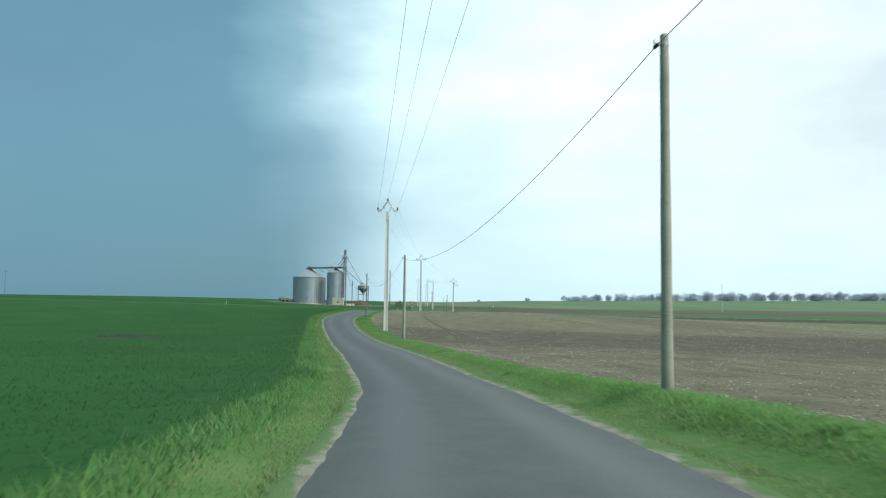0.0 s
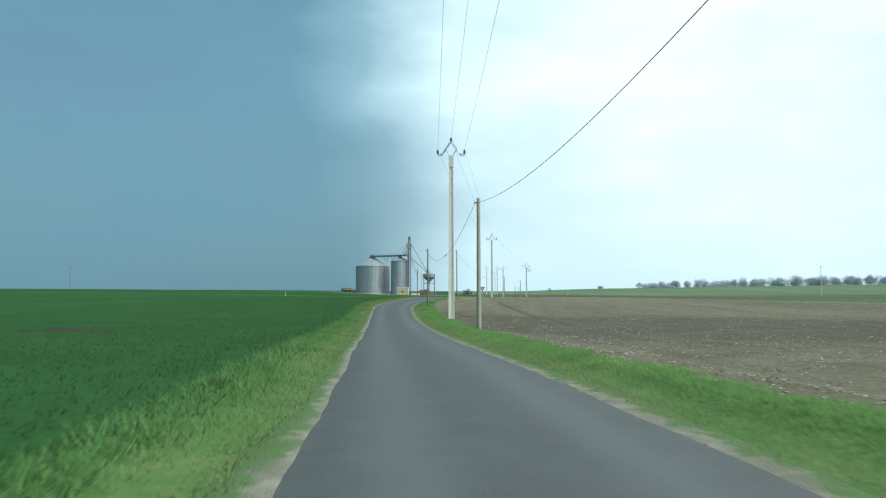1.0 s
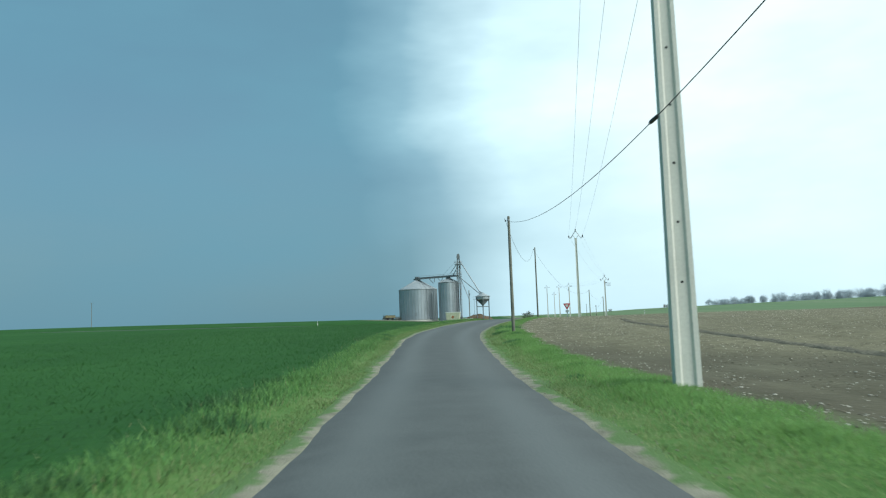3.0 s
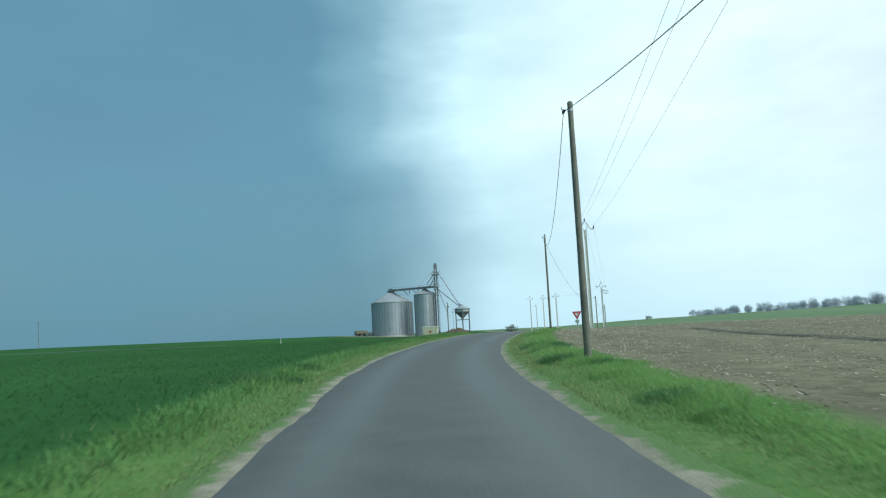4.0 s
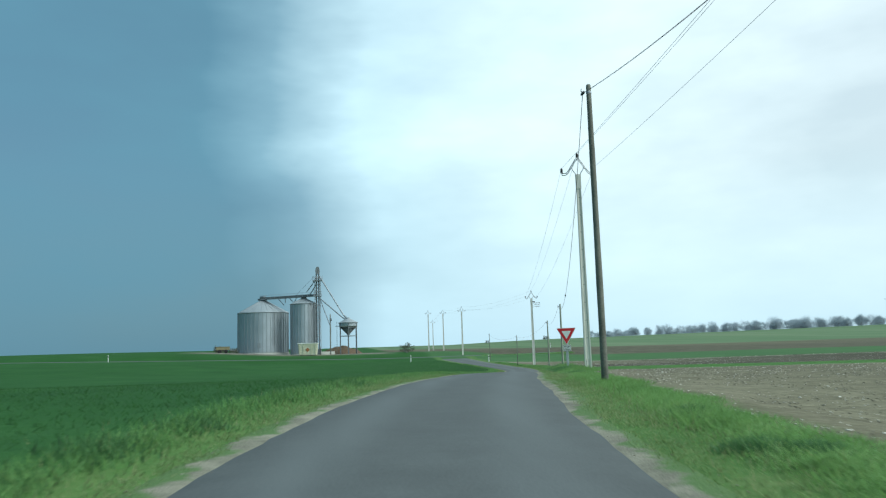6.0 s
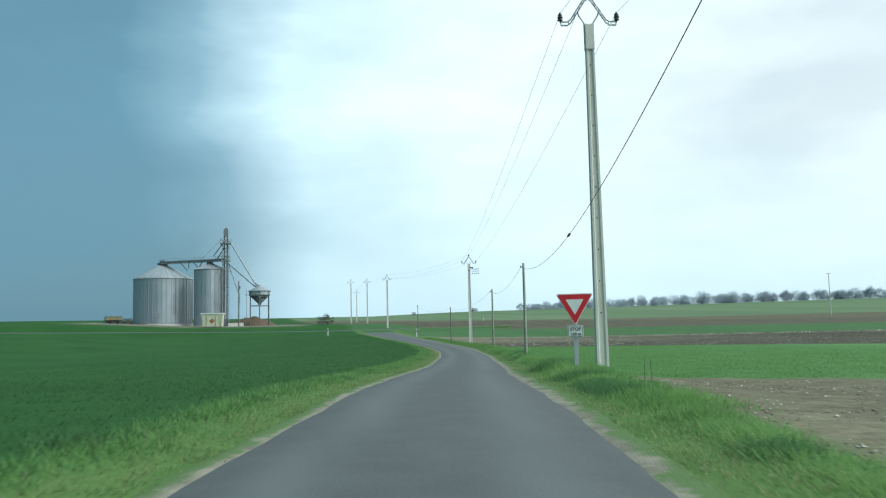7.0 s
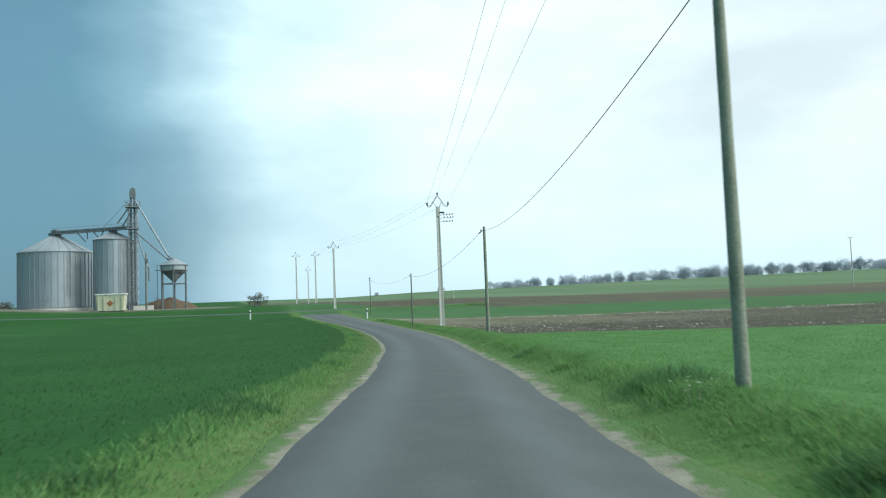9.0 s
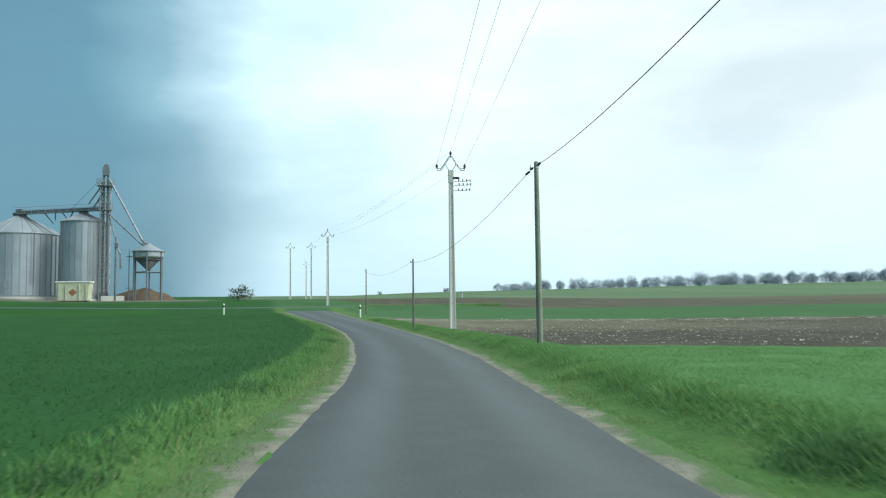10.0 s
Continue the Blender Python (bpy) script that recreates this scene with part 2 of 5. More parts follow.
def asphalt(name, base, worn):
    """Worn tarmac: fine chippings, broad stains and paler wheel tracks that run along the road (its v coordinate)."""
    m = material(name, base, 0.82, vary=0.24, scale=1.7, fine=30, bump=0.45, depth=0.008, spec=0.3)
    n, l = m.node_tree.nodes, m.node_tree.links
    b = n["Principled BSDF"]
    old = b.inputs["Base Color"].links[0].from_socket
    uv = n.new("ShaderNodeUVMap")
    sep = n.new("ShaderNodeSeparateXYZ")
    l.new(uv.outputs["UV"], sep.inputs["Vector"])
    wave = n.new("ShaderNodeMath")
    wave.operation = "PINGPONG"
    wave.inputs[1].default_value = 0.25
    l.new(sep.outputs["X"], wave.inputs[0])
    track = n.new("ShaderNodeMapRange")
    track.interpolation_type = "SMOOTHSTEP"
    track.inputs["From Min"].default_value, track.inputs["From Max"].default_value = 0.08, 0.25
    track.inputs["To Min"].default_value, track.inputs["To Max"].default_value = 0.0, 1.0
    l.new(wave.outputs[0], track.inputs["Value"])
    tc = n.new("ShaderNodeTexCoord")
    st = n.new("ShaderNodeMapping")
    st.inputs["Scale"].default_value = (1.2, 0.05, 1)
    l.new(tc.outputs["Object"], st.inputs["Vector"])
    no = n.new("ShaderNodeTexNoise")
    no.inputs["Scale"].default_value, no.inputs["Detail"].default_value = 1.0, 4
    l.new(st.outputs["Vector"], no.inputs["Vector"])
    amt = n.new("ShaderNodeMath")
    amt.operation = "MULTIPLY"
    l.new(track.outputs["Result"], amt.inputs[0])
    l.new(no.outputs["Fac"], amt.inputs[1])
    mx = n.new("ShaderNodeMix")
    mx.data_type = "RGBA"
    l.new(amt.outputs[0], mx.inputs["Factor"])
    l.new(old, mx.inputs["A"])
    mx.inputs["B"].default_value = (*worn, 1)
    l.new(mx.outputs["Result"], b.inputs["Base Color"])
    return m


ASPHALT = asphalt("worn_asphalt", (0.093, 0.102, 0.099), (0.135, 0.150, 0.147))


def gravel_edge():
    """Sandy grit that breaks up into turf towards its outer side (u = 1)."""
    m = material("sandy_gravel_edge", (0.17, 0.162, 0.115), 0.95, vary=0.4, scale=2.2, fine=45, bump=0.8, depth=0.02, second=(0.35, 0.335, 0.25))
    n, l = m.node_tree.nodes, m.node_tree.links
    b = n["Principled BSDF"]
    old = b.inputs["Base Color"].links[0].from_socket
    uv, sep, tc = n.new("ShaderNodeUVMap"), n.new("ShaderNodeSeparateXYZ"), n.new("ShaderNodeTexCoord")
    l.new(uv.outputs["UV"], sep.inputs["Vector"])
    clump = n.new("ShaderNodeTexNoise")
    clump.inputs["Scale"].default_value, clump.inputs["Detail"].default_value, clump.inputs["Roughness"].default_value = 1.6, 6, 0.65
    l.new(tc.outputs["Object"], clump.inputs["Vector"])
    grown = n.new("ShaderNodeMath")
    grown.operation = "MULTIPLY_ADD"
    grown.inputs[1].default_value = 2.2
    l.new(clump.outputs["Fac"], grown.inputs[0])
    l.new(sep.outputs["X"], grown.inputs[2])
    edge = n.new("ShaderNodeMapRange")
    edge.interpolation_type = "SMOOTHSTEP"
    edge.inputs["From Min"].default_value, edge.inputs["From Max"].default_value = 1.42, 1.78
    l.new(grown.outputs[0], edge.inputs["Value"])
    mx = n.new("ShaderNodeMix")
    mx.data_type = "RGBA"
    l.new(edge.outputs["Result"], mx.inputs["Factor"])
    l.new(old, mx.inputs["A"])
    mx.inputs["B"].default_value = (0.095, 0.165, 0.052, 1)
    l.new(mx.outputs["Result"], b.inputs["Base Color"])
    return m


GRAVEL = gravel_edge()


def field_material():
    """The one ground sheet: strips of ploughed earth and young corn that run across the plan along x + y."""
    m = bpy.data.materials.new("fields")
    m.use_nodes = True
    n, l = m.node_tree.nodes, m.node_tree.links
    b = n["Principled BSDF"]
    b.inputs["Roughness"].default_value = 0.95
    b.inputs["Specular IOR Level"].default_value = 0.1
    tc = n.new("ShaderNodeTexCoord")
    sep = n.new("ShaderNodeSeparateXYZ")
    l.new(tc.outputs["Object"], sep.inputs["Vector"])

    def math_node(op, a, b_=None, c=None):
        k = n.new("ShaderNodeMath")
        k.operation = op
        for i, value in enumerate((a, b_, c)):
            if value is None:
                continue
            if isinstance(value, (int, float)):
                k.inputs[i].default_value = value
            else:
                l.new(value, k.inputs[i])
        return k.outputs[0]

    def noise_node(scale, detail=4, vec=None, rough=0.55):
        k = n.new("ShaderNodeTexNoise")
        k.inputs["Scale"].default_value, k.inputs["Detail"].default_value, k.inputs["Roughness"].default_value = scale, detail, rough
        l.new(vec or tc.outputs["Object"], k.inputs["Vector"])
        return k.outputs["Fac"]

    def ramp_node(fac, *stops):
        k = n.new("ShaderNodeValToRGB")
        e = k.color_ramp.elements
        e[0].position, e[0].color = stops[0][0], (*stops[0][1], 1)
        e[1].position, e[1].color = stops[-1][0], (*stops[-1][1], 1)
        for p, c in stops[1:-1]:
            e.new(p).color = (*c, 1)
        l.new(fac, k.inputs["Fac"])
        return k.outputs["Color"]

    def mix_node(fac, a, b_):
        k = n.new("ShaderNodeMix")
        k.data_type = "RGBA"
        l.new(fac, k.inputs["Factor"])
        l.new(a, k.inputs["A"])
        l.new(b_, k.inputs["B"])
        return k.outputs["Result"]

    s = math_node("ADD", sep.outputs["X"], sep.outputs["Y"])
    drift = math_node("MULTIPLY_ADD", noise_node(0.035, 4), 22.0, math_node("ADD", s, -11.0))
    wob = math_node("MULTIPLY_ADD", noise_node(0.08, 5, None, 0.65), 6.0, -3.0)
    # the first headland is straighter, and lies a little askew to the others
    first = math_node("MULTIPLY_ADD", sep.outputs["X"], -0.2, math_node("MULTIPLY_ADD", wob, 0.25, s))
    s = math_node("ADD", s, wob)
    rot = n.new("ShaderNodeMapping")
    rot.inputs["Rotation"].default_value = (0, 0, radians(45))
    rot.inputs["Scale"].default_value = (1, 0.12, 1)
    l.new(tc.outputs["Object"], rot.inputs["Vector"])
    along = rot.outputs["Vector"]
    wide = n.new("ShaderNodeMapping")
    wide.inputs["Rotation"].default_value = (0, 0, radians(45))
    wide.inputs["Scale"].default_value = (1, 0.06, 1)
    l.new(tc.outputs["Object"], wide.inputs["Vector"])
    streak = noise_node(0.11, 5, wide.outputs["Vector"], 0.6)

    def between(value, lo, hi, top=1.0):
        k = n.new("ShaderNodeMapRange")
        k.interpolation_type = "SMOOTHSTEP"
        k.inputs["From Min"].default_value, k.inputs["From Max"].default_value, k.inputs["To Max"].default_value = lo, hi, top
        l.new(value, k.inputs["Value"])
        return k.outputs["Result"]

    grain = math_node("MULTIPLY_ADD", noise_node(0.35, 5), 0.38, math_node("MULTIPLY_ADD", noise_node(0.9, 4, along), 0.34, math_node("MULTIPLY", noise_node(4.5, 5, None, 0.7), 0.28)))
    dark_soil = ramp_node(grain, (0.30, (0.066, 0.063, 0.042)), (0.48, (0.093, 0.087, 0.059)), (0.60, (0.122, 0.116, 0.078)), (0.75, (0.174, 0.165, 0.114)))
    mid_soil = ramp_node(grain, (0.32, (0.088, 0.081, 0.051)), (0.47, (0.129, 0.118, 0.076)), (0.58, (0.173, 0.161, 0.107)), (0.70, (0.245, 0.230, 0.158)))
    crumb = math_node("MULTIPLY_ADD", noise_node(1.7, 5, None, 0.72), 0.34, math_node("MULTIPLY", noise_node(7.0, 4, None, 0.7), 0.26))
    pale_soil = ramp_node(math_node("MULTIPLY_ADD", streak, 0.28, math_node("MULTIPLY_ADD", noise_node(0.9, 4, along), 0.12, crumb)),
                          (0.40, (0.088, 0.081, 0.050)), (0.47, (0.132, 0.122, 0.078)), (0.53, (0.176, 0.163, 0.105)), (0.61, (0.240, 0.224, 0.150)))
    # the first field: crumbled and stony, then a damp dark belt, then dry
    soil = mix_node(between(drift, 47, 62), mid_soil, dark_soil)
    soil = mix_node(between(drift, 85, 97), soil, pale_soil)
    leafy = math_node("MULTIPLY_ADD", noise_node(0.25, 4), 0.35, math_node("MULTIPLY_ADD", noise_node(6.0, 3), 0.3, math_node("MULTIPLY", streak, 0.35)))
    corn = ramp_node(leafy, (0.3, (0.078, 0.172, 0.057)), (0.5, (0.096, 0.205, 0.067)), (0.7, (0.118, 0.235, 0.082)))
    lush_corn = ramp_node(leafy, (0.3, (0.046, 0.108, 0.040)), (0.5, (0.062, 0.138, 0.049)), (0.7, (0.085, 0.168, 0.062)))
    # farthest corn greyed and blued: haze of the distance put into its colour
    hazed_far_corn = ramp_node(math_node("MULTIPLY_ADD", streak, 0.6, math_node("MULTIPLY", noise_node(0.06, 4, along), 0.4)),
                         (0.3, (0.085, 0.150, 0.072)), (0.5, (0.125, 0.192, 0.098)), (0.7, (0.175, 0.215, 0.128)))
    edge = {}
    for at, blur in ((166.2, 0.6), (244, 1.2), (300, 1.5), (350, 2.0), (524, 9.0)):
        k = n.new("ShaderNodeMapRange")
        k.inputs["From Min"].default_value, k.inputs["From Max"].default_value = at - blur, at + blur
        l.new(first if at == 166.2 else s, k.inputs["Value"])
        edge[at] = k.outputs["Result"]
    col = mix_node(edge[166.2], soil, corn)
    dry = math_node("MULTIPLY", between(drift, 258, 280, 0.85), between(sep.outputs["X"], 70, 38, 1.0))
    damp_soil = ramp_node(grain, (0.30, (0.049, 0.046, 0.031)), (0.48, (0.067, 0.063, 0.043)), (0.60, (0.092, 0.087, 0.059)), (0.75, (0.138, 0.130, 0.090)))
    col = mix_node(edge[244], col, mix_node(dry, damp_soil, pale_soil))
    # stony headland in front of the next strip of corn
    stony = math_node("MULTIPLY", between(s, 291, 297, 0.8), between(noise_node(0.5, 4), 0.42, 0.56))
    stony_tone = ramp_node(noise_node(1.3, 4), (0.35, (0.17, 0.16, 0.12)), (0.7, (0.34, 0.32, 0.25)))
    col = mix_node(stony, col, stony_tone)
    col = mix_node(edge[300], col, lush_corn)
    col = mix_node(edge[350], col, mix_node(between(drift, 420, 510, 0.45), dark_soil, pale_soil))
    col = mix_node(edge[524], col, hazed_far_corn)
    # left of the lane it is all young corn, darkened for tinted side glass
    lane = n.new("ShaderNodeAttribute")
    lane.attribute_name = "left_of_lane"
    left = ramp_node(math_node("MULTIPLY_ADD", noise_node(0.12, 4), 0.6, math_node("MULTIPLY", noise_node(5.0, 3), 0.4)),
                     (0.3, (0.021, 0.070, 0.017)), (0.52, (0.030, 0.094, 0.022)), (0.72, (0.042, 0.115, 0.029)))
    col = mix_node(lane.outputs["Fac"], col, left)
    # turf on the verges and round the junction
    verge = n.new("ShaderNodeAttribute")
    verge.attribute_name = "verge"
    turf = ramp_node(math_node("MULTIPLY_ADD", noise_node(0.8, 4), 0.6, math_node("MULTIPLY", noise_node(9.0, 3), 0.4)),
                     (0.3, (0.065, 0.13, 0.035)), (0.5, (0.09, 0.175, 0.047)), (0.7, (0.15, 0.21, 0.075)))
    col = mix_node(verge.outputs["Fac"], col, turf)
    yard = n.new("ShaderNodeAttribute")
    yard.attribute_name = "yard"
    grit = ramp_node(noise_node(0.7, 4), (0.3, (0.13, 0.12, 0.095)), (0.7, (0.25, 0.235, 0.19)))
    col = mix_node(yard.outputs["Fac"], col, grit)
    l.new(col, b.inputs["Base Color"])
    bp = n.new("ShaderNodeBump")
    bp.inputs["Strength"].default_value, bp.inputs["Distance"].default_value = 0.6, 0.07
    l.new(math_node("MULTIPLY_ADD", noise_node(3.5, 5), 0.7, math_node("MULTIPLY", noise_node(1.6, 3, along), 0.5)), bp.inputs["Height"])
    l.new(bp.outputs["Normal"], b.inputs["Normal"])
    return m


FIELDS = field_material()

# ---------------------------------------------------------------- the lie of the land
RIGHT_Y = np.array([-60, 0, 10, 19, 25, 30, 42, 55, 68, 81, 90, 97, 103, 110, 118, 125, 131, 142, 151, 159, 166, 172, 177, 182, 190, 196, 200, 208, 222, 236, 255, 294], float)
LANE_RIGHT = np.array([-3.6, 2.9, 3.75, 4.25, 3.95, 3.7, 3.02, 2.32, 1.78, 1.4, 1.2, 1.2, 1.5, 2.05, 2.95, 4, 5.05, 7.5, 10, 11.9, 14, 15.75, 17.1, 18.5, 20.75, 22.1, 23, 24.9, 27.4, 29.3, 30.8, 32])
LEFT_Y = np.array([-60, 0, 10, 20, 30, 42, 55, 63, 70, 80, 89, 97, 104, 112, 120, 131, 142, 154, 161, 165, 171, 178, 184, 192, 197, 202, 210, 222, 236, 255, 294], float)
LANE_LEFT = np.array([-7.6, -0.9, 0, 0.55, 0.2, -0.4, -0.95, -1.2, -1.6, -2, -2.3, -2.55, -2.4, -1.85, -1.05, 0.8, 3.5, 6.6, 8.8, 10.05, 11.9, 13.9, 15.45, 17.7, 18.8, 20.1, 21.6, 23.5, 25.3, 26.4, 26])
VERGE_Y = np.array([0, 20, 28, 35, 39, 43, 48, 54, 60, 68, 85, 90, 96, 103, 113, 121, 127, 135, 142, 148, 151, 155, 168, 185, 200, 230], float)
VERGE_WIDE = np.array([1.9, 1.75, 1.55, 1.45, 1.5, 1.85, 2.05, 1.8, 1.55, 2.1, 1.75, 1.75, 2.0, 1.6, 1.8, 1.85, 1.95, 1.8, 1.65, 1.6, 1.85, 2.3, 1.9, 1.7, 1.6, 1.9])
LIE_Y = np.array([-400, -60, -20, 0, 6.7, 10.6, 20.4, 30, 39.6, 46, 53, 65, 76, 80, 90, 100.5, 110, 120, 135, 142, 147, 155.6, 164, 172, 180, 188, 208, 235, 260, 291, 305, 317, 340, 366, 430, 627, 800, 1500, 4500], float)
LIE_Z = np.array([3, 2.2, 1.35, 0.8, 0.6, 0.4, 0.05, 0.03, 0, -0.12, -0.15, -0.12, -0.06, 0.02, 0.36, 0.69, 0.94, 1.22, 1.65, 1.68, 1.61, 1.5, 1.25, 0.99, 0.8, 0.6, 0.38, 0.22, 0.5, 1.3, 2.2, 3.15, 3.4, 3.3, 3.8, 8.2, 8.7, 6, 0])
HILL_S = np.array([-4000, -60, 0, 60, 110, 140, 169, 205, 240, 280, 316, 360, 402, 480, 560, 680, 812, 900, 1300, 5000], float)
HILL_Z = np.array([0.5, 0.13, 0.29, 0.46, 0.65, 0.80, 0.78, 0.49, 0.23, 0.47, 1.05, 1.59, 1.75, 2.33, 4.15, 7.24, 11.0, 11.4, 9.0, 0.0])
TILT_Z = np.array([0, 0.16, -0.47, -1.12, -1.75, -2.25, -2.31, -1.48, -0.52, -0.55, -0.45, 0.12, 0.22, 0.15, 0.18, 0.34, 0.35, 0.3, 0, 0])


def smooth_curve(xs, ys, step=1.0, width=4):
    """A finely sampled curve through the rows, with its corners rounded off."""
    x = np.arange(xs[0], xs[-1] + step, step)
    y = np.interp(x, xs, ys)
    k = np.hanning(2 * width + 3)[1:-1]
    k /= k.sum()
    return x, np.convolve(np.pad(y, width, mode="edge"), k, mode="valid")


LIE = smooth_curve(LIE_Y, LIE_Z, 1.0, 7)
HILL = smooth_curve(HILL_S, HILL_Z, 2.0, 9)
TILT = smooth_curve(HILL_S, TILT_Z, 2.0, 9)
EDGE_L = smooth_curve(LEFT_Y, LANE_LEFT, 1.0, 4)
EDGE_R = smooth_curve(RIGHT_Y, LANE_RIGHT, 1.0, 4)


def verge_wide(y):
    """Width of the grass between the lane and the ploughed land on its right."""
    return np.interp(y, VERGE_Y, VERGE_WIDE)


def step01(a, b, v):
    v = np.clip((v - a) / (b - a), 0, 1)
    return v * v * (3 - 2 * v)


def lane_left(y):
    return np.interp(y, *EDGE_L)


def lane_right(y):
    return np.interp(y, *EDGE_R)


def land(x, y):
    """Height of the ground sheet, before the lane is let into it."""
    x, y = np.asarray(x, float), np.asarray(y, float)
    along = np.interp(y, *LIE)
    off = x - lane_right(y)
    hill = np.interp(x + y, *HILL)
    hill = hill + 0.01 * np.interp(x + y, *TILT) * np.clip(x - 0.35 * (x + y), -110, 110)
    w = step01(6, 60, off)
    w = np.where(y > 290, w * step01(20, 130, off), w)
    z = along * (1 - w) + hill * w
    lo = lane_left(y) - x
    rise = 3.4 * step01(8, 190, lo) * (1 - 0.6 * step01(230, 310, y)) + 1.3 * step01(28, 62, lo) * step01(220, 290, y) * (1 - step01(335, 390, y))
    z = z + np.where(lo > 0, rise, 0)
    bank = np.interp(y, (14, 26, 42, 80, 122, 140, 155, 162, 215, 240), (0.36, 0.20, 0.10, 0.08, 0.12, 0.05, 0.06, 0.26, 0.30, 0.16)) * step01(0.4, 1.5, off) * (1 - step01(1.9, 3.6, off))
    bank = bank + 0.10 * step01(0.5, 1.4, lo) * (1 - step01(2.0, 4.0, lo))
    return z + bank * (1 - step01(255, 275, y))


def ground_z(x, y):
    return float(land(x, y))


MAIN_ROAD = [(x, y, ground_z(x, y)) for x, y in ((-420, 262), (-300, 272), (-200, 279), (-120, 286), (-60, 292), (-20, 296), (12, 299), (30, 300), (46, 301), (60, 303))]


# ---------------------------------------------------------------- mesh tools
def part(name, bm, mat, parent=None, label="", smooth=False):
    """Links a bmesh as ONE mesh object, under a thing or part where one is given."""
    me = bpy.data.meshes.new(name)
    bm.to_mesh(me)
    bm.free()
    me.materials.append(mat)
    if smooth:
        me.polygons.foreach_set("use_smooth", [True] * len(me.polygons))
    ob = new(name, me)
    if parent:
        ob.parent = parent
    if label:
        ob["label"] = label
    return ob


def share(ob, parent, m, name=None):
    """Another object on the same mesh."""
    o = new(name or ob.name.split(".")[0], ob.data)
    o.parent = parent
    o.matrix_basis = m
    return o


def tube(bm, a, b, r0, r1=None, seg=10, caps=True):
    a, b = Vector(a), Vector(b)
    r1 = r0 if r1 is None else r1
    q = (b - a).to_track_quat("Z", "Y")
    rings = []
    for p, r in ((a, r0), (b, r1)):
        rings.append([bm.verts.new(p + q @ Vector((r * math.cos(k * math.tau / seg), r * math.sin(k * math.tau / seg), 0))) for k in range(seg)])
    for k in range(seg):
        bm.faces.new((rings[0][k], rings[0][(k + 1) % seg], rings[1][(k + 1) % seg], rings[1][k]))
    if caps:
        bm.faces.new(rings[0][::-1])
        bm.faces.new(rings[1])


def lathe(bm, rows, seg=24, cap=True):
    """Rings of (radius, z) round the z axis."""
    rings = [[bm.verts.new((r * math.cos(k * math.tau / seg), r * math.sin(k * math.tau / seg), z)) for k in range(seg)] for r, z in rows]
    for lo, hi in zip(rings, rings[1:]):
        for k in range(seg):
            bm.faces.new((lo[k], lo[(k + 1) % seg], hi[(k + 1) % seg], hi[k]))
    if cap:
        bm.faces.new(rings[0][::-1])
        bm.faces.new(rings[-1])


def bent_tube(bm, pts, r, seg=6):
    """A round bar along a run of points."""
    pts = [Vector(p) for p in pts]
    rings = []
    for i, p in enumerate(pts):
        d = (pts[min(i + 1, len(pts) - 1)] - pts[max(i - 1, 0)]).normalized()
        q = d.to_track_quat("Z", "Y")
        rings.append([bm.verts.new(p + q @ Vector((r * math.cos(k * math.tau / seg), r * math.sin(k * math.tau / seg), 0))) for k in range(seg)])
    for lo, hi in zip(rings, rings[1:]):
        for k in range(seg):
            bm.faces.new((lo[k], lo[(k + 1) % seg], hi[(k + 1) % seg], hi[k]))
    bm.faces.new(rings[0][::-1])
    bm.faces.new(rings[-1])


def block(bm, c, size, bevel=0.0, m=None):
    r = bmesh.ops.create_cube(bm, size=1.0, matrix=Matrix.Translation(c) @ Matrix.Diagonal((*size, 1)))
    if bevel:
        es = list({e for v in r["verts"] for e in v.link_edges})
        bmesh.ops.bevel(bm, geom=es, offset=bevel, segments=2, affect="EDGES")
    if m:
        bmesh.ops.transform(bm, matrix=m, verts=bm.verts)


def prism(bm, outline, y0, y1):
    """An outline in x, z drawn out from y0 to y1."""
    a = [bm.verts.new((x, y0, z)) for x, z in outline]
    b = [bm.verts.new((x, y1, z)) for x, z in outline]
    bm.faces.new(a)
    bm.faces.new(b[::-1])
    k = len(outline)
    for i in range(k):
        bm.faces.new((a[i], b[i], b[(i + 1) % k], a[(i + 1) % k]))
    bmesh.ops.recalc_face_normals(bm, faces=bm.faces)


def raw(name, verts, faces, mat, label="", category="", kind="stuff"):
    """One big mesh from arrays, all faces with the same number of corners."""
    verts, faces = np.asarray(verts, np.float32), np.asarray(faces, np.int32)
    me = bpy.data.meshes.new(name)
    me.vertices.add(len(verts))
    me.vertices.foreach_set("co", verts.ravel())
    k = faces.shape[1]
    me.loops.add(faces.size)
    me.loops.foreach_set("vertex_index", faces.ravel())
    me.polygons.add(len(faces))
    me.polygons.foreach_set("loop_start", np.arange(len(faces), dtype=np.int32) * k)
    me.update()
    me.validate()
    me.materials.append(mat)
    return tagged(new(name, me), label, category, "", kind)


def empty(name, m, label, category, group=""):
    ob = new(name)
    ob.matrix_basis = m
    ob.empty_display_size = 0.3
    return tagged(ob, label, category, group)


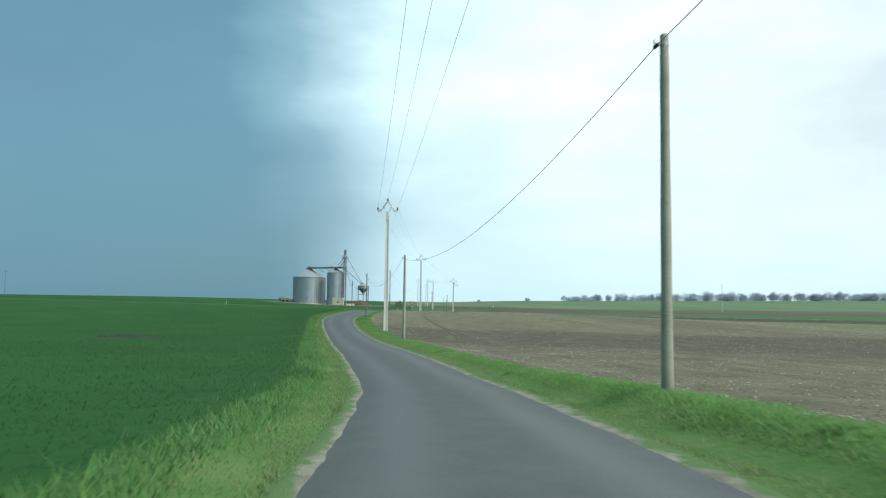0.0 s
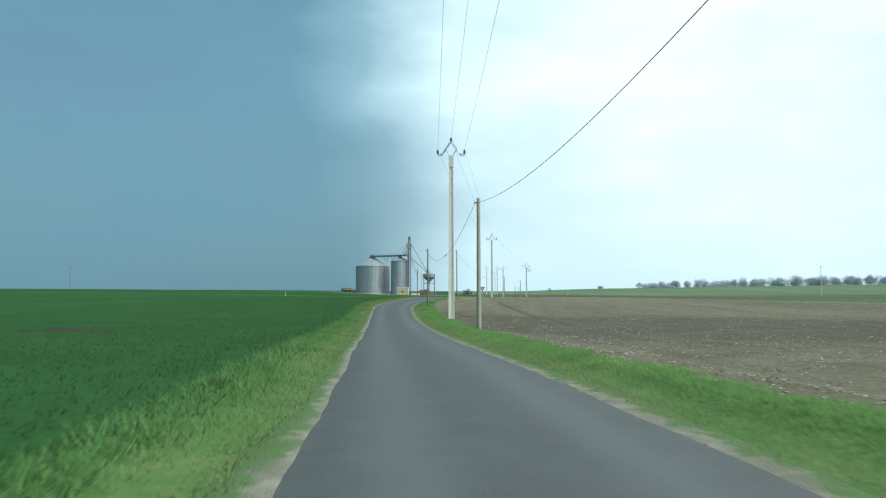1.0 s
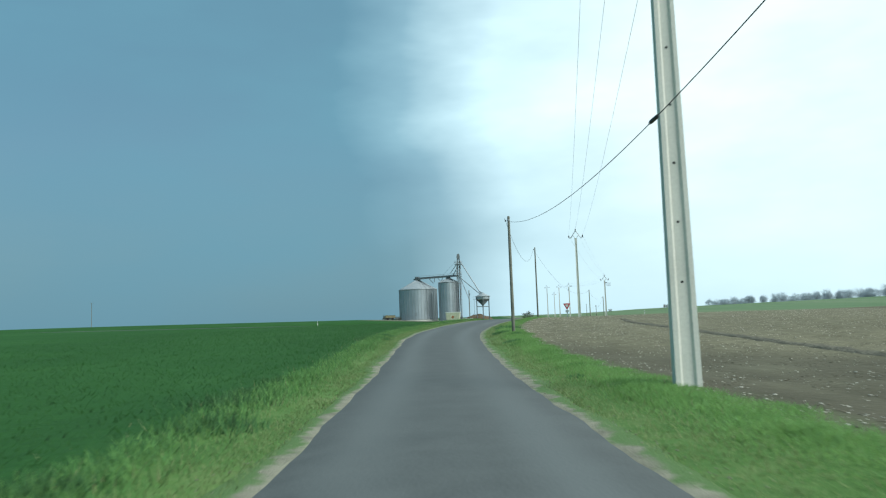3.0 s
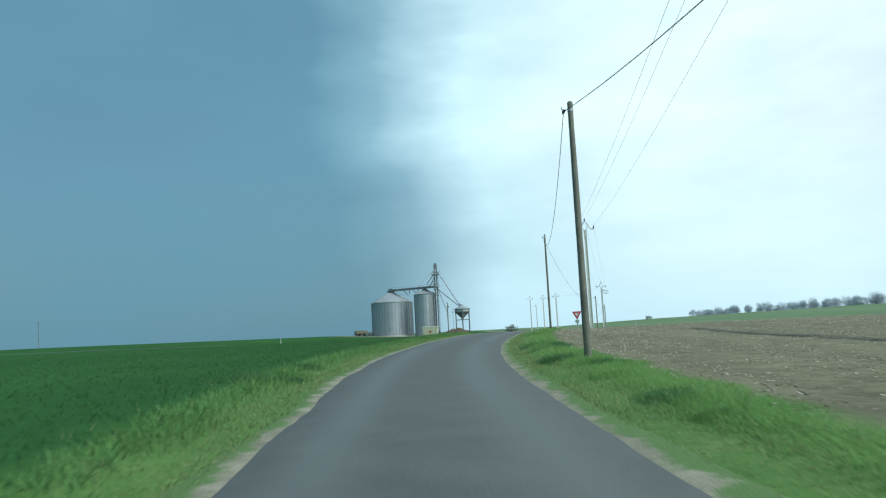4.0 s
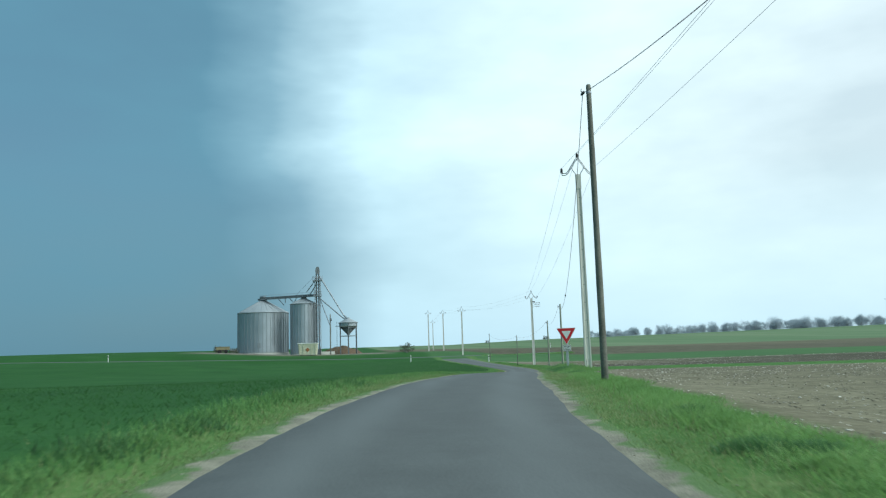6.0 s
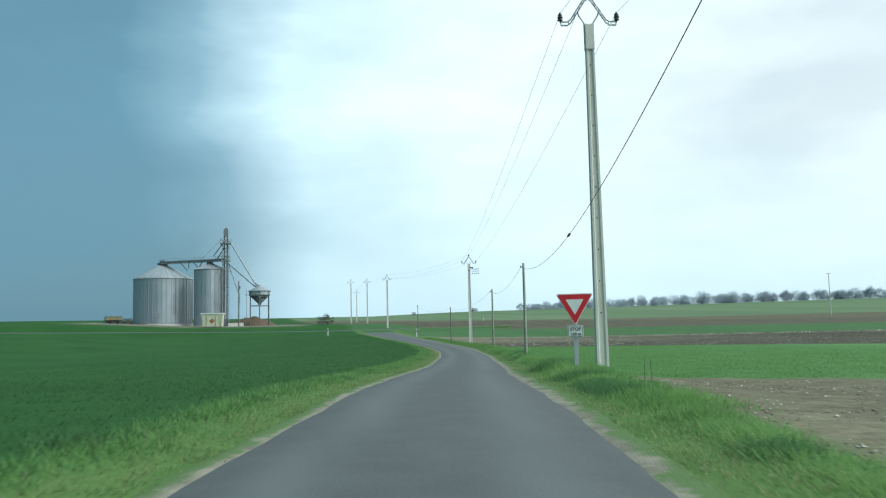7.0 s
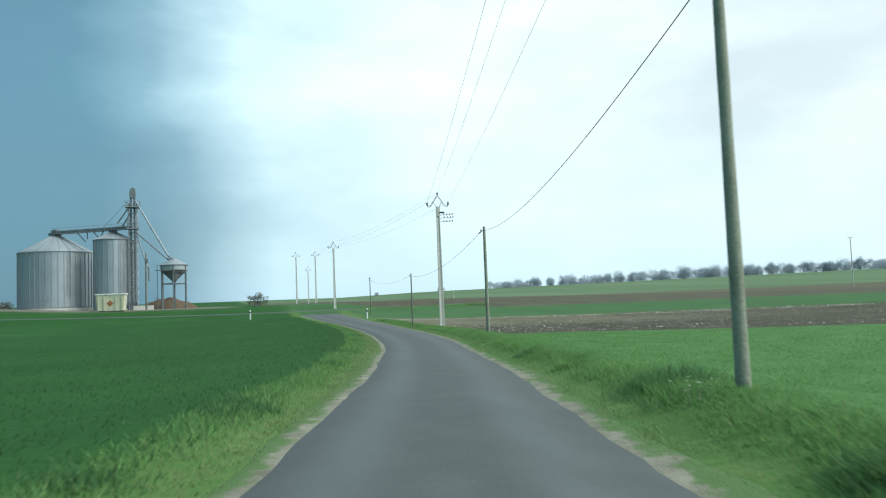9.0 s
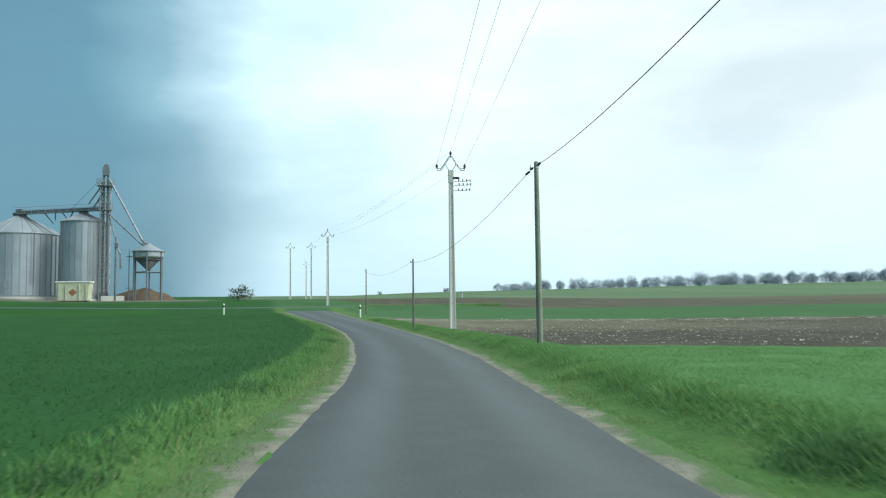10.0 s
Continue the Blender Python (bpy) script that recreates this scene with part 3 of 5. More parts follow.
# ---------------------------------------------------------------- ground, lane and main road
def build_ground():
    xs = np.concatenate([-np.geomspace(4200, 60, 34), np.arange(-58, -12, 3), np.arange(-12, 46, 0.5), np.arange(46, 120, 3), np.geomspace(120, 4400, 60)])
    ys = np.concatenate([-np.geomspace(4000, 40, 16), np.arange(-38, 0, 2), np.arange(0, 306, 1.0), np.arange(306, 420, 4), np.geomspace(420, 4600, 60)])
    gx, gy = np.meshgrid(xs, ys)
    gz = land(gx, gy)
    le, ri = lane_left(gy), lane_right(gy)
    inside = (gx > le + 0.15) & (gx < ri - 0.15) & (gy > -60) & (gy < 296)
    near = step01(60, 20, np.abs(gx - ri))
    rough = np.array([noise.noise((x * 0.9, y * 0.9, 0)) for x, y in zip(gx.ravel(), gy.ravel())]).reshape(gx.shape)
    out = np.maximum(le - gx, gx - ri)
    gz = gz + 0.05 * rough * near * step01(0.6, 2.0, out)
    gz = np.where(inside, gz - 0.12, gz)
    # the bed under the main road
    for (x0, y0, z0), (x1, y1, z1) in zip(MAIN_ROAD, MAIN_ROAD[1:]):
        d = np.array([x1 - x0, y1 - y0])
        length = float(np.hypot(*d))
        u = np.clip(((gx - x0) * d[0] + (gy - y0) * d[1]) / length ** 2, 0, 1)
        dist = np.hypot(gx - x0 - u * d[0], gy - y0 - u * d[1])
        w = (1 - step01(3.6, 12.0, dist)) * (1 - step01(45, 60, gx))
        gz = gz * (1 - w) + (z0 + u * (z1 - z0) - 0.10) * w
    k, rows = len(xs), len(ys)
    idx = np.arange(k * rows).reshape(rows, k)
    faces = np.stack([idx[:-1, :-1], idx[:-1, 1:], idx[1:, 1:], idx[1:, :-1]], -1).reshape(-1, 4)
    ob = raw("ground", np.stack([gx, gy, gz], -1).reshape(-1, 3), faces, FIELDS, "ploughed brown and young green fields in open rolling country", "ground", "structure")
    ob.data.polygons.foreach_set("use_smooth", [True] * len(faces))
    lo = le - gx
    masks = {
        "left_of_lane": step01(-1.0, 1.0, lo) * np.where(gy < 296, 1.0, step01(40, 20, gx)),
        "verge": (1 - step01(-0.3, 0.35, gx - ri - verge_wide(gy))) * step01(-0.5, 0.2, gx - ri) * (gy < 300) + (1 - step01(0.8, 1.7, lo)) * step01(-0.5, 0.2, lo) * (gy < 300),
        "yard": step01(313, 318, gy) * (1 - step01(352, 358, gy)) * step01(-34, -28, gx) * (1 - step01(14, 20, gx)),
    }
    for name, values in masks.items():
        at = ob.data.attributes.new(name, "FLOAT", "POINT")
        at.data.foreach_set("value", np.clip(values, 0, 1).astype(np.float32).ravel())
    return ob


def strip(name, centre, mat, label, category, lift=0.03, sag=0.03, across=9, drop=0.05, flip=False):
    """A road surface from rows of (left point, right point, left z, right z)."""
    verts, faces, uvs = [], [], []
    for i, (p, q) in enumerate(centre):
        p, q = Vector(p), Vector(q)
        for k in range(across):
            f = k / (across - 1)
            v = p.lerp(q, f)
            v.z += lift + sag * (1 - (2 * f - 1) ** 2) - (drop if k in (0, across - 1) else 0)
            verts.append(v)
            uvs.append((1 - f if flip else f, i * 0.1))
    n = len(centre)
    for i in range(n - 1):
        for k in range(across - 1):
            a = i * across + k
            faces.append((a, a + 1, a + across + 1, a + across))
    ob = raw(name, [tuple(v) for v in verts], faces, mat, label, category, "structure")
    lay = ob.data.uv_layers.new(name="UVMap")
    loops = np.zeros(len(ob.data.loops), np.int32)
    ob.data.loops.foreach_get("vertex_index", loops)
    lay.data.foreach_set("uv", np.asarray(uvs, np.float32)[loops].ravel())
    ob.data.polygons.foreach_set("use_smooth", [True] * len(faces))
    return ob


def build_lane():
    rows, edge_l, edge_r = [], [], []
    for i, y in enumerate(np.arange(-58, 297.5, 0.5)):
        flare = 5.0 * step01(284, 297, y) ** 2
        wl_ = 0.07 * noise.noise((1.3, y * 0.4, 0)) + 0.035 * noise.noise((7.3, y * 2.7, 0))
        wr_ = 0.07 * noise.noise((3.9, y * 0.4, 0)) + 0.035 * noise.noise((9.1, y * 2.7, 0))
        a, b = float(lane_left(y) + wl_ - flare), float(lane_right(y) + wr_ + flare)
        z = float(np.interp(y, *LIE))
        rows.append(((a, y, z), (b, y, z)))
        g1 = 0.09 + 0.26 * float(step01(176, 190, y)) + 0.28 * max(0.0, noise.noise((5.5, y * 0.13, 2)) + 0.1) + 0.045 * noise.noise((0, y * 1.3, 0))
        g2 = 0.09 + 0.07 * float(step01(70, 80, y)) + 0.08 * float(step01(140, 155, y)) + 0.32 * max(0.0, noise.noise((8.5, y * 0.15, 4)) + 0.15) + 0.055 * noise.noise((4, y * 1.3, 0))
        edge_l.append(((a - g1, y, ground_z(a - g1, y) - 0.01), (a + 0.25, y, z - 0.03)))
        edge_r.append(((b - 0.25, y, z - 0.03), (b + g2, y, ground_z(b + g2, y) - 0.01)))
    strip("road", rows, ASPHALT, "narrow worn grey asphalt country lane with ragged edges", "road", 0.025, 0.035)
    strip("shoulder", edge_l, GRAVEL, "sandy gravel along the edge of the lane", "road edge", 0.022, 0.006, 5, 0.012, True)
    strip("shoulder", edge_r, GRAVEL, "sandy gravel along the edge of the lane", "road edge", 0.022, 0.006, 5, 0.012)


def build_main_road():
    pts = [Vector(p) for p in MAIN_ROAD]
    run = []
    for a, b in zip(pts, pts[1:]):
        k = max(2, int((b - a).length / 4))
        run += [a.lerp(b, i / k) for i in range(k)]
    for _ in range(6):
        run = [run[0]] + [(run[i - 1] + run[i] * 2 + run[i + 1]) / 4 for i in range(1, len(run) - 1)] + [run[-1]]
    rows = []
    for i, p in enumerate(run):
        d = (run[min(i + 1, len(run) - 1)] - run[max(i - 1, 0)])
        nrm = Vector((-d.y, d.x, 0)).normalized()
        ends = [p + nrm * 2.9, p - nrm * 2.9]
        for e in ends:
            f = float(step01(45, 60, e.x))
            e.z = e.z * (1 - f) + (ground_z(e.x, e.y) + 0.02) * f
        rows.append((tuple(ends[0]), tuple(ends[1])))
    strip("main_road", rows, ASPHALT, "grey asphalt main road beyond the junction", "road", 0.0, 0.05)


build_ground()
build_lane()
build_main_road()


# ---------------------------------------------------------------- telephone line
def telephone_pole(x, y, top, mat, label, r=0.105):
    """top: height of its top above the datum."""
    z = ground_z(x, y)
    height = top - z
    ob = empty("telephone_pole", pose(x, y, z), label, "telephone pole", "telephone poles along the lane")
    bm = bmesh.new()
    rows = []
    for i in range(9):
        f = i / 8
        rows.append((r - 0.30 * r * f + 0.003 * math.sin(i * 2.1 + x), -0.5 + f * (height + 0.5)))
    rows.append((r * 0.5, height + 0.03))
    lathe(bm, rows, 14)
    part("trunk", bm, mat, ob, smooth=True)
    bm = bmesh.new()
    lathe(bm, [(r * 0.71, height - 0.20), (r * 0.75, height - 0.19), (r * 0.75, height - 0.15), (r * 0.71, height - 0.14)], 14)
    part("band", bm, STEEL, ob)
    bm = bmesh.new()
    bent_tube(bm, [(-0.09, 0, height - 0.16), (-0.15, 0, height - 0.17), (-0.19, 0, height - 0.13), (-0.18, 0, height - 0.08)], 0.014)
    part("hook", bm, DULL_STEEL, ob)
    bm = bmesh.new()
    block(bm, (-0.15, 0, height - 0.19), (0.05, 0.18, 0.07), 0.012)
    part("cable_clamp", bm, CABLE, ob)
    return Vector((x - 0.15, y, z + height - 0.19))


WOODEN = "round weathered wooden telephone pole standing in the verge grass"
GREYED = "slim round greyed wooden telephone pole standing in the verge grass"
TARRED = "slim round dark tarred wooden telephone pole standing in the verge grass"
phone = [
    Vector((0.5, -38.0, 7.5)),
    telephone_pole(5.64, 14.0, 6.75, WOOD, WOODEN),
    telephone_pole(4.12, 54.2, 5.58, WOOD, WOODEN),
    telephone_pole(2.67, 96.7, 6.18, DARK_WOOD, TARRED, r=0.085),
    telephone_pole(7.69, 137.4, 8.63, DARK_WOOD, TARRED, r=0.085),
    telephone_pole(19.62, 179.85, 6.02, GREY_WOOD, GREYED, r=0.09),
    telephone_pole(26.85, 209.0, 5.89, GREY_WOOD, GREYED, r=0.095),
    telephone_pole(30.5, 239.2, 4.92, DARK_WOOD, TARRED, r=0.075),
    telephone_pole(34.7, 280.0, 6.25, DARK_WOOD, TARRED, r=0.08),
]


def cable(name, a, b, sag, r, mat, label, category, group):
    bm = bmesh.new()
    a, b = Vector(a), Vector(b)
    k = 40
    bent_tube(bm, [a.lerp(b, i / k) - Vector((0, 0, 4 * sag * (i / k) * (1 - i / k))) for i in range(k + 1)], r, 5)
    return tagged(part(name, bm, mat, smooth=True), label, category, group)


SAGS = (0.8, 1.35, 1.6, 1.52, 1.85, 0.68, 0.75, 0.7)
for a, b, sag in zip(phone, phone[1:], SAGS):
    cable("telephone_cable", a, b, sag, 0.0080, CABLE, "black telephone cable sagging between wooden poles", "cable", "telephone cables")


def splice(a, b, f, sag):
    """A black joint closure that hangs on the cable."""
    p = a.lerp(b, f) - Vector((0, 0, 4 * sag * f * (1 - f)))
    d = (b - a).normalized()
    bm = bmesh.new()
    lathe(bm, [(0.014, -0.22), (0.028, -0.20), (0.034, -0.14), (0.034, 0.14), (0.028, 0.20), (0.014, 0.22)], 10)
    ob = part("cable_joint", bm, CABLE, smooth=True)
    ob.matrix_basis = Matrix.Translation(p) @ d.to_track_quat("Z", "Y").to_matrix().to_4x4()
    tagged(ob, "black joint sleeve hanging on the telephone cable", "cable joint", "cable joints")


for i, f in ((2, 0.405), (4, 0.52), (5, 0.955), (6, 0.014)):
    a, b = phone[i], phone[i + 1]
    splice(a, b, f, SAGS[i])


# ---------------------------------------------------------------- power line
def power_pole(x, y, top, turn, label, branch=False, wide=1.0):
    """A tapered concrete pole with hollowed sides, and a bowed steel cross-arm with three insulators. turn: degrees, the line's course clockwise from +y. top: height of the concrete above the datum."""
    z = ground_z(x, y)
    height = top - z
    ob = empty("power_pole", pose(x, y, z, 0, 0, -turn), label, "power pole", "concrete power poles along the lane")

    def section(w, d, h):
        g, s = 0.30 * w, 0.035
        return [(-w / 2, -d / 2, h), (-g, -d / 2, h), (-g + s, -d / 2 + s, h), (g - s, -d / 2 + s, h), (g, -d / 2, h), (w / 2, -d / 2, h),
                (w / 2, d / 2, h), (g, d / 2, h), (g - s, d / 2 - s, h), (-g + s, d / 2 - s, h), (-g, d / 2, h), (-w / 2, d / 2, h)]

    bm = bmesh.new()
    rings = []
    for h in (-0.6, 0.0, height * 0.3, height * 0.6, height - 0.9, height):
        f = max(0, h / height)
        rings.append([bm.verts.new(p) for p in section((0.40 - 0.14 * f) * wide, (0.29 - 0.08 * f) * wide, h)])
    for lo, hi in zip(rings, rings[1:]):
        for k in range(12):
            bm.faces.new((lo[k], lo[(k + 1) % 12], hi[(k + 1) % 12], hi[k]))
    bm.faces.new(rings[-1])
    bmesh.ops.recalc_face_normals(bm, faces=bm.faces)
    part("shaft", bm, CONCRETE, ob)
    # thin black discs stand for the shade inside bolt holes, none are cut
    bm = bmesh.new()
    tube(bm, (0, -0.004, 0), (0, 0.004, 0), 0.022, seg=8)
    first = None
    for i in range(9):
        h = 1.6 + i * 0.95
        if h > height - 1.2:
            break
        f = h / height
        m = pose(0, -((0.29 - 0.08 * f) * wide / 2 - 0.036), h)
        if first is None:
            first = part("bolt_hole", bm, HOLE_SHADE, ob)
            first.matrix_basis = m
        else:
            share(first, ob, m)
    bm = bmesh.new()
    block(bm, (0, 0, height - 0.42), (0.31 * wide, 0.26 * wide, 0.80), 0.012)
    part("head_collar", bm, CONCRETE, ob)
    for s in (-1, 1):
        bm = bmesh.new()
        for dz in (0.0, 0.11):
            bent_tube(bm, [(0.0, 0, height + 0.83 + dz * 0.3), (s * 0.10, 0, height + 0.76 + dz), (s * 0.32, 0, height + 0.42 + dz), (s * 0.55, 0, height + 0.06 + dz),
                           (s * 0.66, 0, height - 0.02 + dz), (s * 0.86, 0, height - 0.02 + dz)], 0.026, 6)
        for u, w in ((0.2, 0.62), (0.43, 0.25), (0.62, 0.01), (0.86, -0.02)):
            tube(bm, (s * u, 0, height + w), (s * u, 0, height + w + 0.11), 0.018, seg=6)
        part("arm", bm, STEEL, ob)
        bm = bmesh.new()
        bent_tube(bm, [(s * 0.13, 0, height - 0.25), (s * 0.14, 0, height + 0.05), (s * 0.29, 0, height + 0.28), (s * 0.33, 0, height + 0.42)], 0.026, 6)
        part("strut", bm, STEEL, ob)
    made = None
    for u, w in ((0.0, 0.88), (-0.88, 0.06), (0.88, 0.06)):
        bm = bmesh.new()
        lathe(bm, [(0.018, 0.0), (0.022, 0.06), (0.075, 0.07), (0.08, 0.10), (0.04, 0.13), (0.085, 0.15), (0.09, 0.18), (0.045, 0.21), (0.07, 0.23), (0.072, 0.26), (0.035, 0.30), (0.02, 0.34)], 10)
        if made is None:
            made = part("insulator", bm, INSULATOR, ob, "dark ribbed insulator", smooth=True)
            made.matrix_basis = pose(u, 0, height + w)
        else:
            bm.free()
            share(made, ob, pose(u, 0, height + w))["label"] = "dark ribbed insulator"
    if branch:
        bm = bmesh.new()
        for k, (dy, dz) in enumerate(((0.0, 0.0), (-0.22, -0.28), (0.2, -0.55))):
            bent_tube(bm, [(0.12, dy * 0.3, height - 0.75 + dz), (0.45, dy, height - 0.7 + dz), (0.8, dy, height - 0.72 + dz), (1.25, dy, height - 0.62 + dz)], 0.018, 6)
            for u in (0.5, 0.75, 1.0, 1.22):
                tube(bm, (u, dy, height - 0.74 + dz), (u, dy, height - 0.58 + dz), 0.035, seg=8)
        part("branch_arm", bm, DULL_STEEL, ob)
        bm = bmesh.new()
        block(bm, (0.32, -0.1, height - 0.52), (0.42, 0.10, 0.14), 0.02, None)
        part("switch", bm, INSULATOR, ob)
    m = ob.matrix_basis
    return [m @ Vector((u, 0, height + w + 0.3)) for u, w in ((-0.88, 0.06), (0.0, 0.88), (0.88, 0.06))]


CAST = "tall tapered grey concrete power pole with a bowed steel cross-arm"
wires = [
    [Vector((1.6 + u, -22.0, 12.2 + h)) for u, h in ((-0.88, 0), (0, 0.8), (0.88, 0))],
    power_pole(3.79, 72.0, 10.75, 4, CAST),
    power_pole(15.22, 160.8, 11.96, 12, "tall grey concrete power pole with steel cross-arm beside the sign", wide=0.9),
    power_pole(32.0, 235.1, 10.3, 10, "tall pale concrete power pole with cross-arm and branch arm", True),
    power_pole(33.85, 307.8, 12.5, 2, CAST),
    power_pole(37.6, 364.0, 15.0, 5, CAST),
    power_pole(44.0, 436.0, 15.0, 5, CAST),
]
power_pole(33.2, 366.0, 15.0, 5, CAST)
for a, b in zip(wires, wires[1:]):
    for p, q in zip(a, b):
        cable("power_wire", p, q, 0.010 * (q - p).length, 0.0065, WIRE, "thin bare power wire strung between concrete poles", "power line", "power wires")


def far_mast(x, y, height, mat=CONCRETE):
    z = ground_z(x, y)
    ob = empty("distant_pole", pose(x, y, z), "thin grey pole far out in the fields", "pole", "poles far out in the fields")
    bm = bmesh.new()
    lathe(bm, [(0.14, -0.5), (0.14, 0), (0.09, height)], 10)
    part("shaft", bm, mat, ob)
    bm = bmesh.new()
    block(bm, (0, 0, height - 0.15), (1.5, 0.1, 0.1), 0.01)
    part("cross_arm", bm, DULL_STEEL, ob)


far_mast(163.2, 328.5, 11.9)
far_mast(-161.5, 400.0, 12.8, DARK_WOOD)


# ---------------------------------------------------------------- warning sign
def yield_sign(x, y, z, yaw):
    ob = empty("yield_sign", pose(x, y, z, 0, 0, yaw), "red and white give-way triangle with small distance plate below", "road sign")
    bm = bmesh.new()
    block(bm, (0, 0.042, 0.56), (0.115, 0.055, 2.3), 0.008)
    part("post", bm, POST_STEEL, ob, "pale galvanised post")

    def tri(side, r, top):
        """Outline of a point-down triangle with rounded corners."""
        h = side * math.sqrt(3) / 2
        cs = [(-side / 2, top), (side / 2, top), (0, top - h)]
        cx, cz = 0, top - h / 3
        out = []
        for i, (px, pz) in enumerate(cs):
            d = Vector((cx - px, cz - pz)).normalized()
            c = Vector((px, pz)) + d * r * 2
            base = math.atan2(-d.y, -d.x)
            for k in range(6):
                a = base + radians(60 - 24 * k)
                out.append((c.x + r * math.cos(a), c.y + r * math.sin(a)))
        return out

    top = 1.78
    bm = bmesh.new()
    prism(bm, tri(0.975, 0.033, top), -0.012, 0.012)
    part("backing_plate", bm, SIGN_BACK, ob)
    bm = bmesh.new()
    prism(bm, tri(0.96, 0.032, top - 0.005), -0.0165, -0.0125)
    part("white_edge", bm, SIGN_WHITE, ob, "thin white edge")
    bm = bmesh.new()
    prism(bm, tri(0.905, 0.028, top - 0.020), -0.021, -0.017)
    part("red_border", bm, SIGN_RED, ob, "red border")
    bm = bmesh.new()
    prism(bm, tri(0.465, 0.010, top - 0.150), -0.0255, -0.0215)
    part("white_centre", bm, SIGN_WHITE, ob, "white centre")
    bm = bmesh.new()
    block(bm, (0, 0, 0.795), (0.40, 0.022, 0.30), 0.008)
    plate = part("distance_plate", bm, SIGN_WHITE, ob, "small white plate with black words")
    bm = bmesh.new()
    for c, s in (((0, -0.0135, 0.929), (0.372, 0.003, 0.009)), ((0, -0.0135, 0.661), (0.372, 0.003, 0.009)), ((-0.1815, -0.0135, 0.795), (0.009, 0.003, 0.259)), ((0.1815, -0.0135, 0.795), (0.009, 0.003, 0.259))):
        block(bm, c, s)
    part("black_rim", bm, BLACK, plate)
    for words, h, size in (("STOP", 0.815, 0.115), ("150 m", 0.69, 0.105)):
        cu = bpy.data.curves.new("words", "FONT")
        cu.body, cu.size, cu.align_x, cu.extrude, cu.offset = words, size, "CENTER", 0.002, 0.003
        tmp = bpy.data.objects.new("words", cu)
        scene.collection.objects.link(tmp)
        bpy.context.view_layer.update()
        me = bpy.data.meshes.new_from_object(tmp.evaluated_get(bpy.context.evaluated_depsgraph_get()))
        bpy.data.objects.remove(tmp)
        me.materials.clear()
        me.materials.append(BLACK)
        o = new("lettering", me)
        o.parent = plate
        o.matrix_basis = pose(0, -0.0145, h, 90, 0, 0)
    bm = bmesh.new()
    for h in (0.795, 1.25, 1.62):
        block(bm, (0, 0.018, h), (0.16, 0.02, 0.03), 0.003)
    part("bracket", bm, SIGN_BACK, ob)


yield_sign(13.30, 158.22, 1.76, -22)


# ---------------------------------------------------------------- marker posts
def marker_post(x, y):
    z = ground_z(x, y)
    ob = empty("marker_post", pose(x, y, z, 0, 0, 5), "white plastic roadside marker post with a dark band", "marker post", "marker posts at the junction")
    bm = bmesh.new()
    lathe(bm, [(0.09, -0.2), (0.09, 0.0), (0.085, 1.2), (0.06, 1.3)], 10)
    part("body", bm, WHITE_PLASTIC, ob, smooth=True)
    bm = bmesh.new()
    lathe(bm, [(0.088, 0.86), (0.091, 0.87), (0.091, 1.06), (0.088, 1.07)], 10)
    part("band", bm, BLACK, ob)


for x, y in ((18.55, 282.0), (31.9, 268.0), (-42.0, 288.5), (62.0, 330.0)):
    marker_post(x, y)


# two thin stakes at the edge of the corn
for k, (x, y) in enumerate(((12.57, 153.2), (12.66, 153.08))):
    ob = empty("stake", pose(x, y, ground_z(x, y), 0, 1.5 * (-1) ** k, 0), "thin grey wooden stake at the edge of the corn", "stake", "stakes at the edge of the corn")
    bm = bmesh.new()
    lathe(bm, [(0.008, -0.15), (0.008, 0.0), (0.007, 0.42), (0.004, 0.45)], 8)
    part("shaft", bm, DARK_WOOD, ob)


# ---------------------------------------------------------------- grain store
YARD = 3.35


